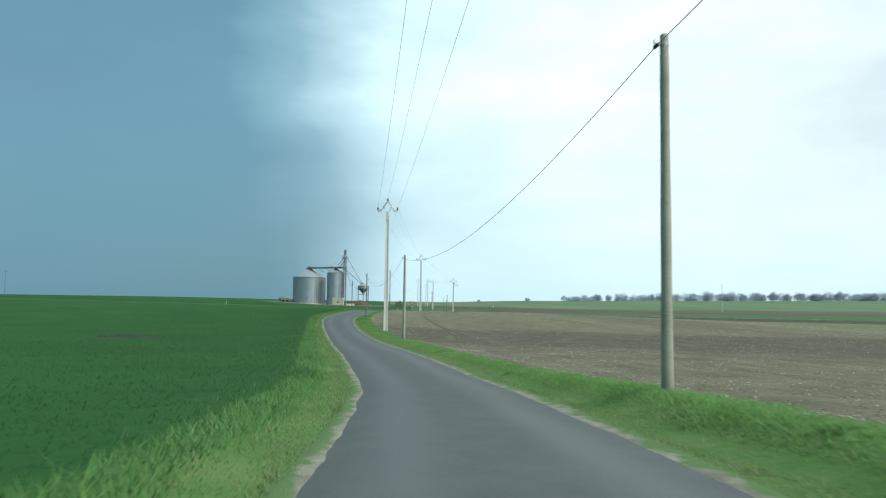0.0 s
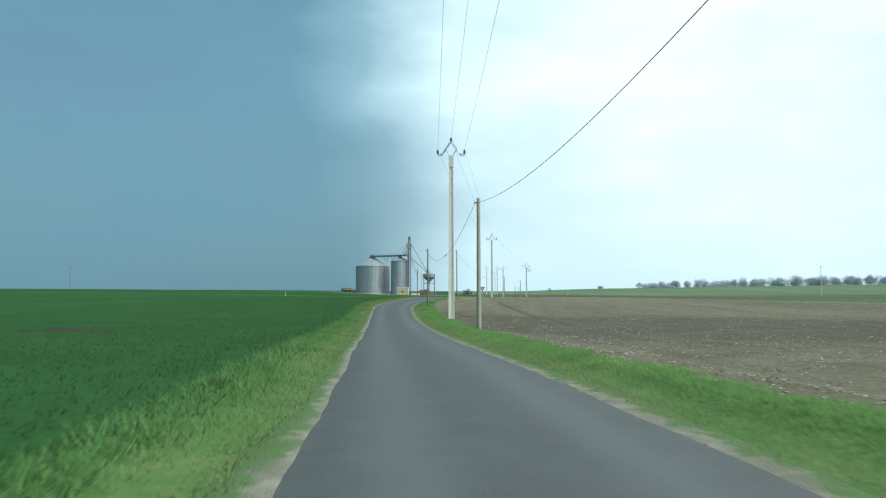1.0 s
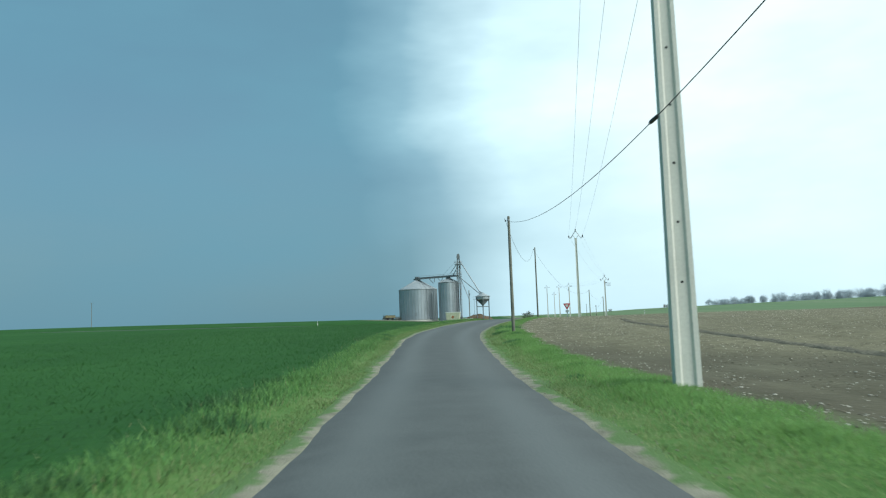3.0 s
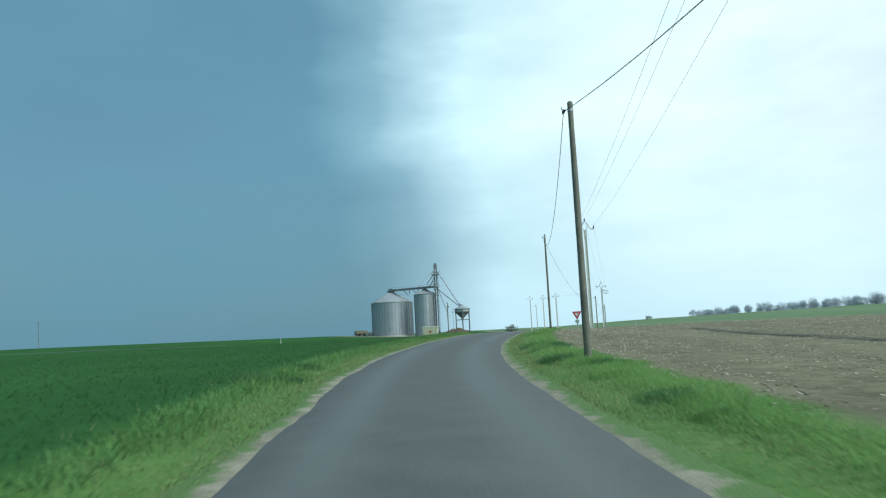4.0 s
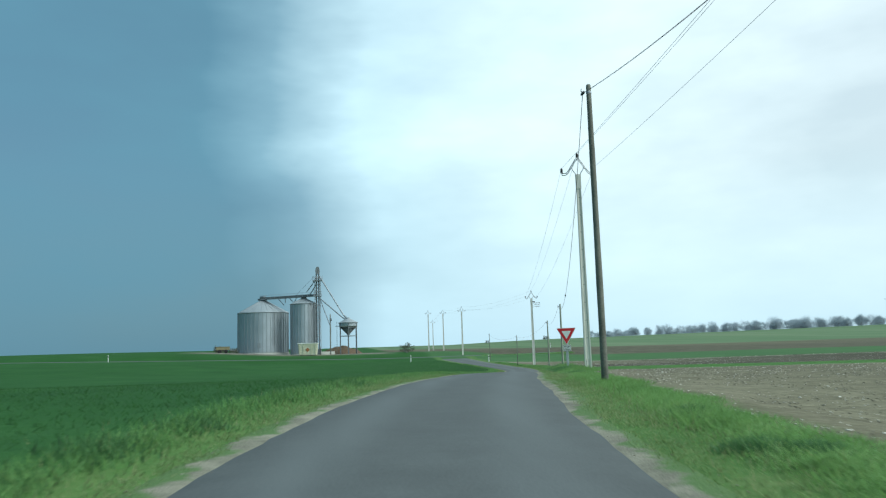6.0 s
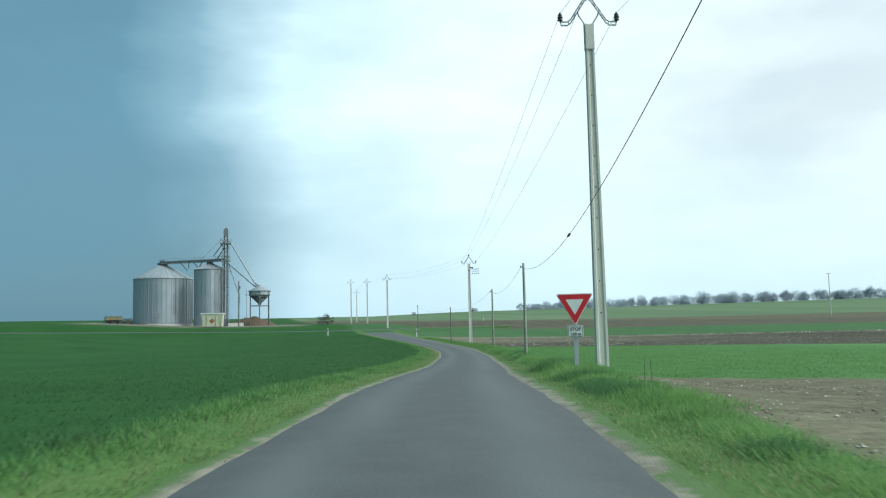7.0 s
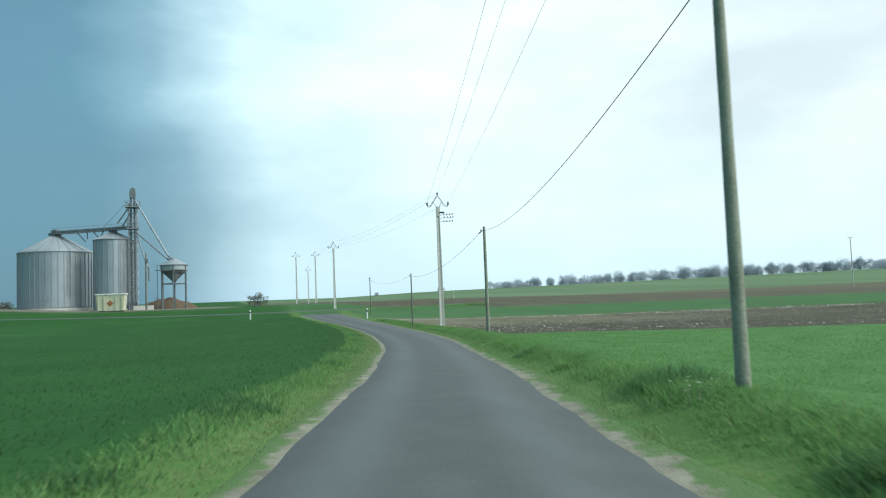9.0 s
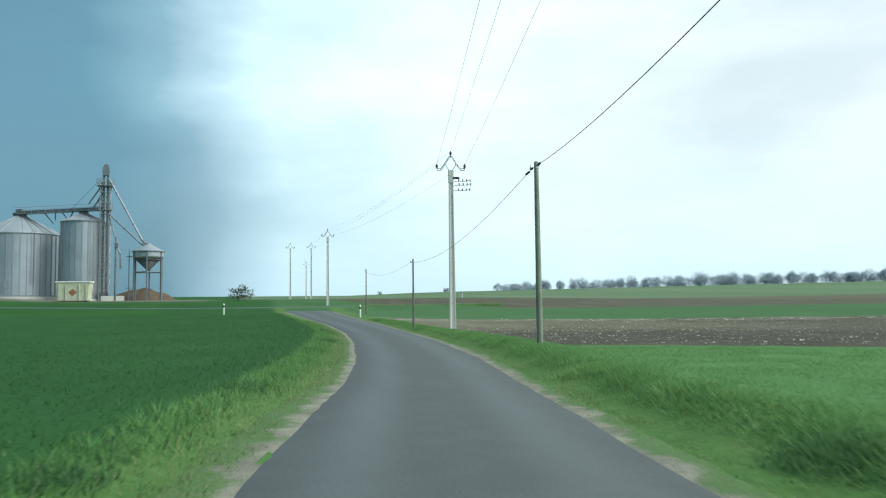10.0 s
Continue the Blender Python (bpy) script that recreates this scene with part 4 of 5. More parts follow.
def grain_silo(x, y, r, wall, roof, ribs, label):
    ob = empty("grain_silo", pose(x, y, ground_z(x, y)), label, "silo", "grain silos")
    bm = bmesh.new()
    lathe(bm, [(r + 0.25, -0.6), (r + 0.25, 0.25), (r, 0.26)], 48)
    part("footing", bm, CONCRETE, ob)
    bm = bmesh.new()
    rows, h = [], 0.25
    while h < wall:
        rows += [(r, h), (r + 0.035, h + 0.28)]
        h += 0.56
    rows.append((r, wall))
    lathe(bm, rows, 72)
    part("wall", bm, BIN_STEEL, ob, smooth=True)
    bm = bmesh.new()
    block(bm, (0, 0, wall / 2), (0.10, 0.16, wall - 0.3), 0.02)
    first = None
    for k in range(ribs):
        a = (k + 0.35) * math.tau / ribs
        m = pose((r + 0.06) * math.cos(a), (r + 0.06) * math.sin(a), 0, 0, 0, math.degrees(a))
        if first is None:
            first = part("stiffener", bm, BIN_ROOF, ob)
            first.matrix_basis = m
        else:
            share(first, ob, m)
    bm = bmesh.new()
    lathe(bm, [(r + 0.16, wall - 0.12), (r + 0.22, wall), (0.85, wall + roof - 0.35), (0.75, wall + roof - 0.3)], 48)
    top = part("roof", bm, BIN_ROOF, ob, "conical sheet-metal roof")
    bm = bmesh.new()
    for k in range(24):
        a = k * math.tau / 24
        tube(bm, ((r + 0.15) * math.cos(a), (r + 0.15) * math.sin(a), wall + 0.05), (0.8 * math.cos(a), 0.8 * math.sin(a), wall + roof - 0.28), 0.06, seg=4)
    part("roof_seams", bm, BIN_ROOF, top)
    bm = bmesh.new()
    lathe(bm, [(0.8, wall + roof - 0.4), (0.8, wall + roof), (0.35, wall + roof + 0.25)], 20)
    part("roof_cap", bm, DULL_STEEL, top)
    bm = bmesh.new()
    # ladder up the side that faces the fields
    a = radians(-62)
    cx, cy = (r + 0.3) * math.cos(a), (r + 0.3) * math.sin(a)
    tx, ty = -math.sin(a) * 0.25, math.cos(a) * 0.25
    for s in (-1, 1):
        tube(bm, (cx + s * tx, cy + s * ty, 2.2), (cx + s * tx, cy + s * ty, wall + 0.6), 0.04, seg=6)
    for i in range(int((wall - 2) / 0.45)):
        h = 2.4 + i * 0.45
        tube(bm, (cx - tx, cy - ty, h), (cx + tx, cy + ty, h), 0.02, seg=5)
    part("ladder", bm, STEEL, ob)
    bm = bmesh.new()
    a = radians(-95)
    block(bm, (0, 0, 0), (0.12, 0.9, 1.3), 0.03, pose((r + 0.06) * math.cos(a), (r + 0.06) * math.sin(a), 2.2, 0, 0, math.degrees(a)))
    part("hatch", bm, BIN_ROOF, ob)
    return ob


grain_silo(-15.4, 340.0, 6.7, 10.95, 3.75, 40, "wide grey galvanised grain silo with a conical roof")
grain_silo(-4.3, 333.5, 3.5, 13.35, 1.7, 24, "tall narrow grey galvanised grain silo with a low conical roof")


def lattice(bm, x0, y0, x1, y1, z0, z1, r, bay):
    """A braced steel tower of four legs."""
    cs = [(x0, y0), (x1, y0), (x1, y1), (x0, y1)]
    for x, y in cs:
        tube(bm, (x, y, z0), (x, y, z1), r, seg=6)
    k = max(1, round((z1 - z0) / bay))
    for i in range(k):
        a, b = z0 + (z1 - z0) * i / k, z0 + (z1 - z0) * (i + 1) / k
        for (px, py), (qx, qy) in zip(cs, cs[1:] + cs[:1]):
            tube(bm, (px, py, b), (qx, qy, b), r * 0.7, seg=5)
            tube(bm, (px, py, a), (qx, qy, b), r * 0.55, seg=5)


TOWER = (-0.6, 331.1)
tx, ty = TOWER
elevator = empty("bucket_elevator", pose(tx, ty, ground_z(tx, ty)), "tall grey steel bucket elevator tower with platforms and chutes", "elevator tower")
bm = bmesh.new()
lattice(bm, -0.75, -0.75, 0.75, 0.75, 0, 20.2, 0.075, 1.8)
part("tower_frame", bm, STEEL, elevator)
for dx in (-0.32, 0.32):
    bm = bmesh.new()
    block(bm, (dx, 0, 10.9), (0.36, 0.42, 21.8), 0.02)
    part("leg_casing", bm, DULL_STEEL, elevator)
bm = bmesh.new()
prism(bm, [(-0.5, 21.2), (0.5, 21.2), (0.58, 22.1), (0.45, 22.9), (0.15, 23.15), (-0.2, 23.1), (-0.48, 22.65), (-0.58, 22.0)], -0.4, 0.4)
part("head", bm, DULL_STEEL, elevator)
for h, w in ((19.4, 1.3), (15.3, 1.0)):
    bm = bmesh.new()
    block(bm, (0, 0, h), (2 * w, 2 * w, 0.10), 0.01)
    deck = part("platform", bm, STEEL, elevator)
    bm = bmesh.new()
    for sx in (-1, 0, 1):
        for sy in (-1, 0, 1):
            if sx or sy:
                tube(bm, (sx * w, sy * w, h), (sx * w, sy * w, h + 1.1), 0.035, seg=5)
    for hh in (0.55, 1.1):
        for a, b in (((-w, -w), (w, -w)), ((w, -w), (w, w)), ((w, w), (-w, w)), ((-w, w), (-w, -w))):
            tube(bm, (*a, h + hh), (*b, h + hh), 0.03, seg=5)
    part("railing", bm, STEEL, deck)
bm = bmesh.new()
block(bm, (0, 0, 0.7), (1.6, 1.1, 1.4), 0.05)
part("boot", bm, DULL_STEEL, elevator)


def chute(points, r):
    bm = bmesh.new()
    bent_tube(bm, [(x - tx, y - ty, z - YARD) for x, y, z in points], r, 8)
    for a, b in zip(points, points[1:]):
        a, b = Vector(a), Vector(b)
        for f in (0.25, 0.5, 0.75):
            p, d = a.lerp(b, f), (b - a).normalized() * 0.06
            off = Vector((tx, ty, YARD))
            tube(bm, p - d - off, p + d - off, r * 1.35, seg=8)
    part("chute", bm, STEEL, elevator)


chute([(tx + 0.5, ty - 0.3, 24.0), (6.0, 323.0, 13.0), (6.8, 322.2, 12.2)], 0.17)
chute([(tx + 0.6, ty - 0.5, 18.0), (5.7, 323.8, 12.5), (6.5, 322.8, 12.0)], 0.15)
chute([(tx + 0.7, ty - 0.6, 17.6), (2.3, 325.4, 11.2), (2.6, 325.0, 10.8)], 0.12)
chute([(2.6, 325.0, 10.8), (2.6, 325.0, 8.4)], 0.15)
chute([(tx - 0.4, ty, 23.2), (-3.5, 333.0, 20.0)], 0.12)
chute([(tx - 0.5, ty + 0.2, 21.6), (-2.6, 332.2, 19.2)], 0.14)
bm = bmesh.new()
for a, b in (((0.7, 0, 18.0), (-5.3, 4.0, 14.4)), ((-0.7, 0.4, 20.8), (-5.8, 4.0, 16.0))):
    tube(bm, a, b, 0.03, seg=5)
part("stay", bm, DULL_STEEL, elevator)

# conveyor bridge from the tower over both roofs
a0, b0 = Vector((tx - 0.3, ty + 0.4, 18.7)), Vector((-15.9, 340.3, 19.15))
mid_ = (a0 + b0) / 2
span = (b0 - a0).length
yaw_ = math.degrees(math.atan2((b0 - a0).y, (b0 - a0).x))
bridge = empty("conveyor_bridge", pose(mid_.x, mid_.y, mid_.z, 0, 0, yaw_), "grey steel conveyor bridge running over the silo roofs", "conveyor")
bm = bmesh.new()
block(bm, (0, 0, 0), (span, 0.7, 0.62), 0.03)
part("trough", bm, DULL_STEEL, bridge)
bm = bmesh.new()
block(bm, (0, 0.75, -0.28), (span, 0.7, 0.08), 0.01)
for i in range(12):
    u = -span / 2 + span * (i + 0.5) / 12
    tube(bm, (u, 1.08, -0.25), (u, 1.08, 0.8), 0.03, seg=5)
for h in (0.3, 0.8):
    tube(bm, (-span / 2, 1.08, h), (span / 2, 1.08, h), 0.03, seg=5)
part("walkway", bm, STEEL, bridge)
bm = bmesh.new()
block(bm, (span / 2 - 0.4, 0, 0.15), (1.3, 1.0, 0.95), 0.08)
block(bm, (span / 2 + 0.5, 0.2, -0.2), (0.9, 0.5, 0.5), 0.08)
part("drive_head", bm, DULL_STEEL, bridge)
for u in (-0.26 * span + 2.0, 0.06 * span):
    bm = bmesh.new()
    tube(bm, (u, 0, -0.3), (u + (1.0 if u < 0 else 0.0), 0, -2.0 if u < 0 else -1.6), 0.10, seg=6)
    tube(bm, (u + 2.2, 0, -0.3), (u + 0.4, 0, -2.1), 0.09, seg=6)
    part("prop", bm, DULL_STEEL, bridge)
bm = bmesh.new()
lathe(bm, [(0.18, -3.0), (0.18, -0.3)], 8)
bmesh.ops.translate(bm, verts=bm.verts, vec=(span / 2 - 1.6, 0, 0))
part("drop_pipe", bm, STEEL, bridge)


def hopper_bin(x, y):
    ob = empty("hopper_bin", pose(x, y, ground_z(x, y)), "small round steel hopper bin with a conical base on tall legs", "hopper")
    r = 2.3
    bm = bmesh.new()
    lathe(bm, [(r, 6.75), (r + 0.03, 7.05), (r, 7.35), (r + 0.03, 7.6), (r, 7.85)], 32)
    part("drum", bm, BIN_STEEL, ob, smooth=True)
    bm = bmesh.new()
    lathe(bm, [(r + 0.22, 7.75), (r + 0.25, 7.85), (0.4, 8.95), (0.38, 9.15)], 32)
    part("roof", bm, BIN_ROOF, ob)
    bm = bmesh.new()
    lathe(bm, [(0.35, 4.75), (0.38, 5.0), (r - 0.1, 6.8)], 32)
    part("cone", bm, DULL_STEEL, ob, "dark conical outlet", smooth=True)
    first = None
    for k in range(6):
        a = radians(30 + 60 * k)
        m = pose((r + 0.02) * math.cos(a), (r + 0.02) * math.sin(a), 0, 0, 0, math.degrees(a))
        if first is None:
            bm = bmesh.new()
            block(bm, (0, 0, 3.9), (0.2, 0.2, 7.8), 0.015)
            first = part("leg", bm, DULL_STEEL, ob)
            first.matrix_basis = m
        else:
            share(first, ob, m)
    ring = [(r * math.cos(radians(30 + 60 * k)), r * math.sin(radians(30 + 60 * k))) for k in range(6)]
    for h in (4.5, 6.5):
        bm = bmesh.new()
        bent_tube(bm, [(*q, h) for q in ring + ring[:1]], 0.08, 6)
        part("brace_ring", bm, DULL_STEEL, ob)
    bm = bmesh.new()
    for s in (-0.25, 0.25):
        tube(bm, (-r - 0.55, s, 0), (-r - 0.55, s, 8.2), 0.04, seg=5)
    for i in range(17):
        tube(bm, (-r - 0.55, -0.25, 0.5 + i * 0.45), (-r - 0.55, 0.25, 0.5 + i * 0.45), 0.025, seg=5)
    block(bm, (-r - 0.5, 0, 7.0), (0.9, 1.3, 0.06))
    block(bm, (-r - 0.6, 0, 2.0), (1.0, 1.2, 0.06))
    for h in (2.5, 3.0, 7.6, 8.1):
        tube(bm, (-r - 1.05, -0.6, h), (-r - 1.05, 0.6, h), 0.03, seg=5)
    part("ladder", bm, DULL_STEEL, ob)


hopper_bin(7.05, 322.0)


def skip_container(x, y, yaw):
    ob = empty("skip_container", pose(x, y, ground_z(x, y), 0, 0, yaw), "open-topped cream painted metal skip in front of the silos", "skip")
    bm = bmesh.new()
    for (l0, w0, z0), (l1, w1, z1) in (((4.2, 2.2, 0.12), (4.6, 2.5, 2.85)),):
        lo = [bm.verts.new((sx * l0 / 2, sy * w0 / 2, z0)) for sx, sy in ((-1, -1), (1, -1), (1, 1), (-1, 1))]
        hi = [bm.verts.new((sx * l1 / 2, sy * w1 / 2, z1)) for sx, sy in ((-1, -1), (1, -1), (1, 1), (-1, 1))]
        li = [bm.verts.new((sx * (l0 / 2 - 0.1), sy * (w0 / 2 - 0.1), z0 + 0.15)) for sx, sy in ((-1, -1), (1, -1), (1, 1), (-1, 1))]
        hi2 = [bm.verts.new((sx * (l1 / 2 - 0.08), sy * (w1 / 2 - 0.08), z1)) for sx, sy in ((-1, -1), (1, -1), (1, 1), (-1, 1))]
        bm.faces.new(lo[::-1])
        for k in range(4):
            j = (k + 1) % 4
            bm.faces.new((lo[k], lo[j], hi[j], hi[k]))
            bm.faces.new((hi[k], hi[j], hi2[j], hi2[k]))
            bm.faces.new((hi2[k], hi2[j], li[j], li[k]))
        bm.faces.new(li)
    part("body", bm, SKIP_PAINT, ob)
    bm = bmesh.new()
    for c, s in (((0, -1.27, 2.9), (4.9, 0.16, 0.2)), ((0, 1.27, 2.9), (4.9, 0.16, 0.2)), ((-2.35, 0, 2.9), (0.16, 2.4, 0.2)), ((2.35, 0, 2.9), (0.16, 2.4, 0.2))):
        block(bm, c, s, 0.03)
    part("rim", bm, SIGN_WHITE, ob, "pale top rim")
    first = None
    for u in (-1.9, -0.95, 0.95, 1.9):
        bm = bmesh.new()
        block(bm, (0, 0, 1.35), (0.12, 0.10, 2.5), 0.02)
        m = Matrix.Translation((u, -1.22, 0)) @ pose(0, 0, 0, 3.4, 0, 0)
        if first is None:
            first = part("side_rib", bm, SKIP_PAINT, ob)
            first.matrix_basis = m
        else:
            bm.free()
            share(first, ob, m)
    bm = bmesh.new()
    block(bm, (0, 0, 0), (0.8, 0.012, 0.8), 0.0, pose(0, -1.196, 1.35, 3.4, 0, 0) @ pose(0, 0, 0, 0, 45, 0))
    part("painted_mark", bm, SKIP_MARK, ob, "faded reddish diamond mark")
    bm = bmesh.new()
    for u in (-1.8, 1.8):
        block(bm, (u, 0, 0.06), (0.25, 2.0, 0.12), 0.01)
    part("skids", bm, DULL_STEEL, ob)


skip_container(-2.9, 317.5, -6)


def earth_mound(x, y, rx, ry, h, label, mat=EARTH):
    bm = bmesh.new()
    k, n = 36, 10
    rows = []
    for i in range(n + 1):
        f = i / n
        rows.append([])
        for j in range(k):
            a = j * math.tau / k
            wob = 1 + 0.14 * noise.noise((math.cos(a) * 1.4 + x, math.sin(a) * 1.4, 0))
            px, py = rx * f * math.cos(a) * wob, ry * f * math.sin(a) * wob
            pz = h * (1 - f * f) * (1 + 0.35 * noise.noise((px * 0.5, py * 0.5, 3))) + 0.15 * noise.noise((px * 1.6, py * 1.6, 5)) - 0.3 * f
            rows[-1].append(bm.verts.new((px, py, pz)))
    for lo, hi in zip(rows, rows[1:]):
        for j in range(k):
            bm.faces.new((lo[j], hi[j], hi[(j + 1) % k], lo[(j + 1) % k]))
    bmesh.ops.remove_doubles(bm, verts=bm.verts, dist=0.001)
    bmesh.ops.recalc_face_normals(bm, faces=bm.faces)
    ob = part("earth_mound", bm, mat, smooth=True)
    ob.matrix_basis = pose(x, y, ground_z(x, y))
    tagged(ob, label, "heap")


earth_mound(5.4, 330.5, 6.0, 3.4, 2.0, "long low heap of brown earth behind the hopper")
earth_mound(-14.3, 56.3, 5.0, 1.8, 0.15, "low bare patch of dark earth in the green corn", DAMP_EARTH)

bm = bmesh.new()
block(bm, (0, 0, 0.35), (3.4, 0.4, 0.8), 0.04)
wall_ob = part("low_wall", bm, CONCRETE, smooth=False)
wall_ob.matrix_basis = pose(1.9, 321.5, ground_z(1.9, 321.5))
tagged(wall_ob, "low pale concrete retaining wall at the heap", "wall")

yard_pole = empty("yard_pole", pose(2.55, 319.0, ground_z(2.55, 319.0)), "dark wooden pole with steel steps in the silo yard", "pole")
bm = bmesh.new()
lathe(bm, [(0.18, -0.5), (0.17, 0), (0.12, 10.0), (0.05, 10.05)], 12)
part("shaft", bm, DARK_WOOD, yard_pole, smooth=True)
bm = bmesh.new()
block(bm, (0.1, -0.2, 8.6), (0.5, 0.35, 0.7), 0.04)
part("transformer_box", bm, DULL_STEEL, yard_pole)
bm = bmesh.new()
for i in range(8):
    tube(bm, (-0.32, 0, 4.0 + i * 0.55), (0.32, 0, 4.0 + i * 0.55), 0.02, seg=5)
part("steps", bm, DULL_STEEL, yard_pole)


def farm_trailer(x, y, yaw):
    ob = empty("farm_trailer", pose(x, y, ground_z(x, y), 0, 0, yaw), "small dusty ochre farm trailer parked by the field", "trailer")
    bm = bmesh.new()
    block(bm, (0, 0, 1.15), (3.4, 1.9, 0.75), 0.04)
    part("body", bm, TRAILER_PAINT, ob)
    bm = bmesh.new()
    block(bm, (0, 0, 1.56), (3.6, 2.05, 0.08), 0.02)
    part("rim", bm, TRAILER_PAINT, ob)
    first = None
    for sx in (-0.8, 0.8):
        for sy in (-0.95, 0.95):
            m = pose(sx, sy, 0.42, 90, 0, 0)
            if first is None:
                bm = bmesh.new()
                lathe(bm, [(0.2, -0.12), (0.42, -0.12), (0.44, -0.05), (0.44, 0.05), (0.42, 0.12), (0.2, 0.12)], 20)
                first = part("wheel", bm, RUBBER, ob)
                first.matrix_basis = m
            else:
                share(first, ob, m)
    bm = bmesh.new()
    block(bm, (0, 0, 0.72), (3.2, 0.9, 0.12), 0.02)
    tube(bm, (1.6, 0, 0.7), (3.0, 0, 0.5), 0.06, seg=6)
    part("chassis", bm, DULL_STEEL, ob)


farm_trailer(-24.3, 326.0, 8)


# ---------------------------------------------------------------- trees and bushes
def leaf_cloud(centres, count, size, rng, flat=0.8):
    """Small two-sided leaf clumps, scattered in a set of balls: triangles as arrays."""
    vs = []
    for (cx, cy, cz, r) in centres:
        k = max(6, int(count * r * r))
        d = rng.normal(size=(k, 3))
        d /= np.linalg.norm(d, axis=1)[:, None]
        p = np.array([cx, cy, cz]) + d * (r * rng.uniform(0.35, 1.0, (k, 1))) * np.array([1, 1, flat])
        a = rng.normal(size=(k, 3))
        b = rng.normal(size=(k, 3))
        a *= (size * rng.uniform(0.5, 1.4, k) / np.linalg.norm(a, axis=1))[:, None]
        b *= (size * rng.uniform(0.5, 1.4, k) / np.linalg.norm(b, axis=1))[:, None]
        vs.append(np.stack([p - a * 0.5, p + a * 0.5, p + b], 1).reshape(-1, 3))
    return np.concatenate(vs)


def tri_part(name, verts, mat, parent, label=""):
    faces = np.arange(len(verts)).reshape(-1, 3)
    ob = raw(name, verts, faces, mat, "", "", "")
    ob.parent = parent
    if label:
        ob["label"] = label
    return ob


def make_tree(seed, height, spread, label):
    rng = np.random.default_rng(seed)
    rnd = random.Random(seed)
    ob = empty("tree", Matrix.Identity(4), label, "tree", "row of trees on the ridge")
    bm = bmesh.new()
    fork = height * 0.16
    bent_tube(bm, [(0, 0, -0.4), (0.05, 0.03, fork * 0.5), (0.0, 0.08, fork)], height * 0.02, 8)
    for k in range(12):
        a = k * 2.4 + rnd.uniform(-0.4, 0.4)
        up = rnd.uniform(0.3, 0.95) * height
        out = spread * rnd.uniform(0.35, 0.95) * (1.15 - 0.7 * (up / height - 0.4))
        tip = Vector((out * math.cos(a), out * math.sin(a), up))
        elbow = Vector((tip.x * 0.45, tip.y * 0.45, fork + (up - fork) * 0.4))
        tube(bm, (0, 0.06, fork * rnd.uniform(0.7, 1.0)), elbow, height * 0.009, height * 0.006, 6)
        tube(bm, elbow, tip, height * 0.006, height * 0.002, 5)
        for t in range(3):
            q = elbow.lerp(tip, rnd.uniform(0.2, 0.8))
            w = q + Vector((rnd.uniform(-1, 1), rnd.uniform(-1, 1), rnd.uniform(0.1, 1.0))) * spread * 0.35
            tube(bm, q, w, height * 0.003, height * 0.0015, 4)
    part("trunk", bm, BARK, ob)
    # fine bare twigs, thick on the limbs and thin towards the outline
    lobes = []
    for k in range(54):
        up, a = rnd.uniform(0.0, 0.95), k * 2.4 + rnd.uniform(-0.5, 0.5)
        wide = spread * math.sqrt(rnd.uniform(0.02, 1.0)) * (0.85 - 0.45 * max(0.0, up - 0.6) / 0.4)
        lobes.append((wide * math.cos(a), wide * math.sin(a), up * height))
    n = 3800
    p = np.array(lobes)[rng.integers(0, len(lobes), n)] + rng.normal(size=(n, 3)) * spread * 0.14
    p[:, 2] = np.abs(p[:, 2])
    way = rng.normal(size=(n, 3)) + np.array([0, 0, 1.1])
    way *= (rng.uniform(0.4, 1.1, n) / np.linalg.norm(way, axis=1))[:, None]
    side = rng.normal(size=(n, 3))
    side *= (rng.uniform(0.018, 0.050, n) / np.linalg.norm(side, axis=1))[:, None]
    tri_part("crown", np.stack([p - side, p + side, p + way], 1).reshape(-1, 3), HAZED_TWIGS, ob)
    return ob


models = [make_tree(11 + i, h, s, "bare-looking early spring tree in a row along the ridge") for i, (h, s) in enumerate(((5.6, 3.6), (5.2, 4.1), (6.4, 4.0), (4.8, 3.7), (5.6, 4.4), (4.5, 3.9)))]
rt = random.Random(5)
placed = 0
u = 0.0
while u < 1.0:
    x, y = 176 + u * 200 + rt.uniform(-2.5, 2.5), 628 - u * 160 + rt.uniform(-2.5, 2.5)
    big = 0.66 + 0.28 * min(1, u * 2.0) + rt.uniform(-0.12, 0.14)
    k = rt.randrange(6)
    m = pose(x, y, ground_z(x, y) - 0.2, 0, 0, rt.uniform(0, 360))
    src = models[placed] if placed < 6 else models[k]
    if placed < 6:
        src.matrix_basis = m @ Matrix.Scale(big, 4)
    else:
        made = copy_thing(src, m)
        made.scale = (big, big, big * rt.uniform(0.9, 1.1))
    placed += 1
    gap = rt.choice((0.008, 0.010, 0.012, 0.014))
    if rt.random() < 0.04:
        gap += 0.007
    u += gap


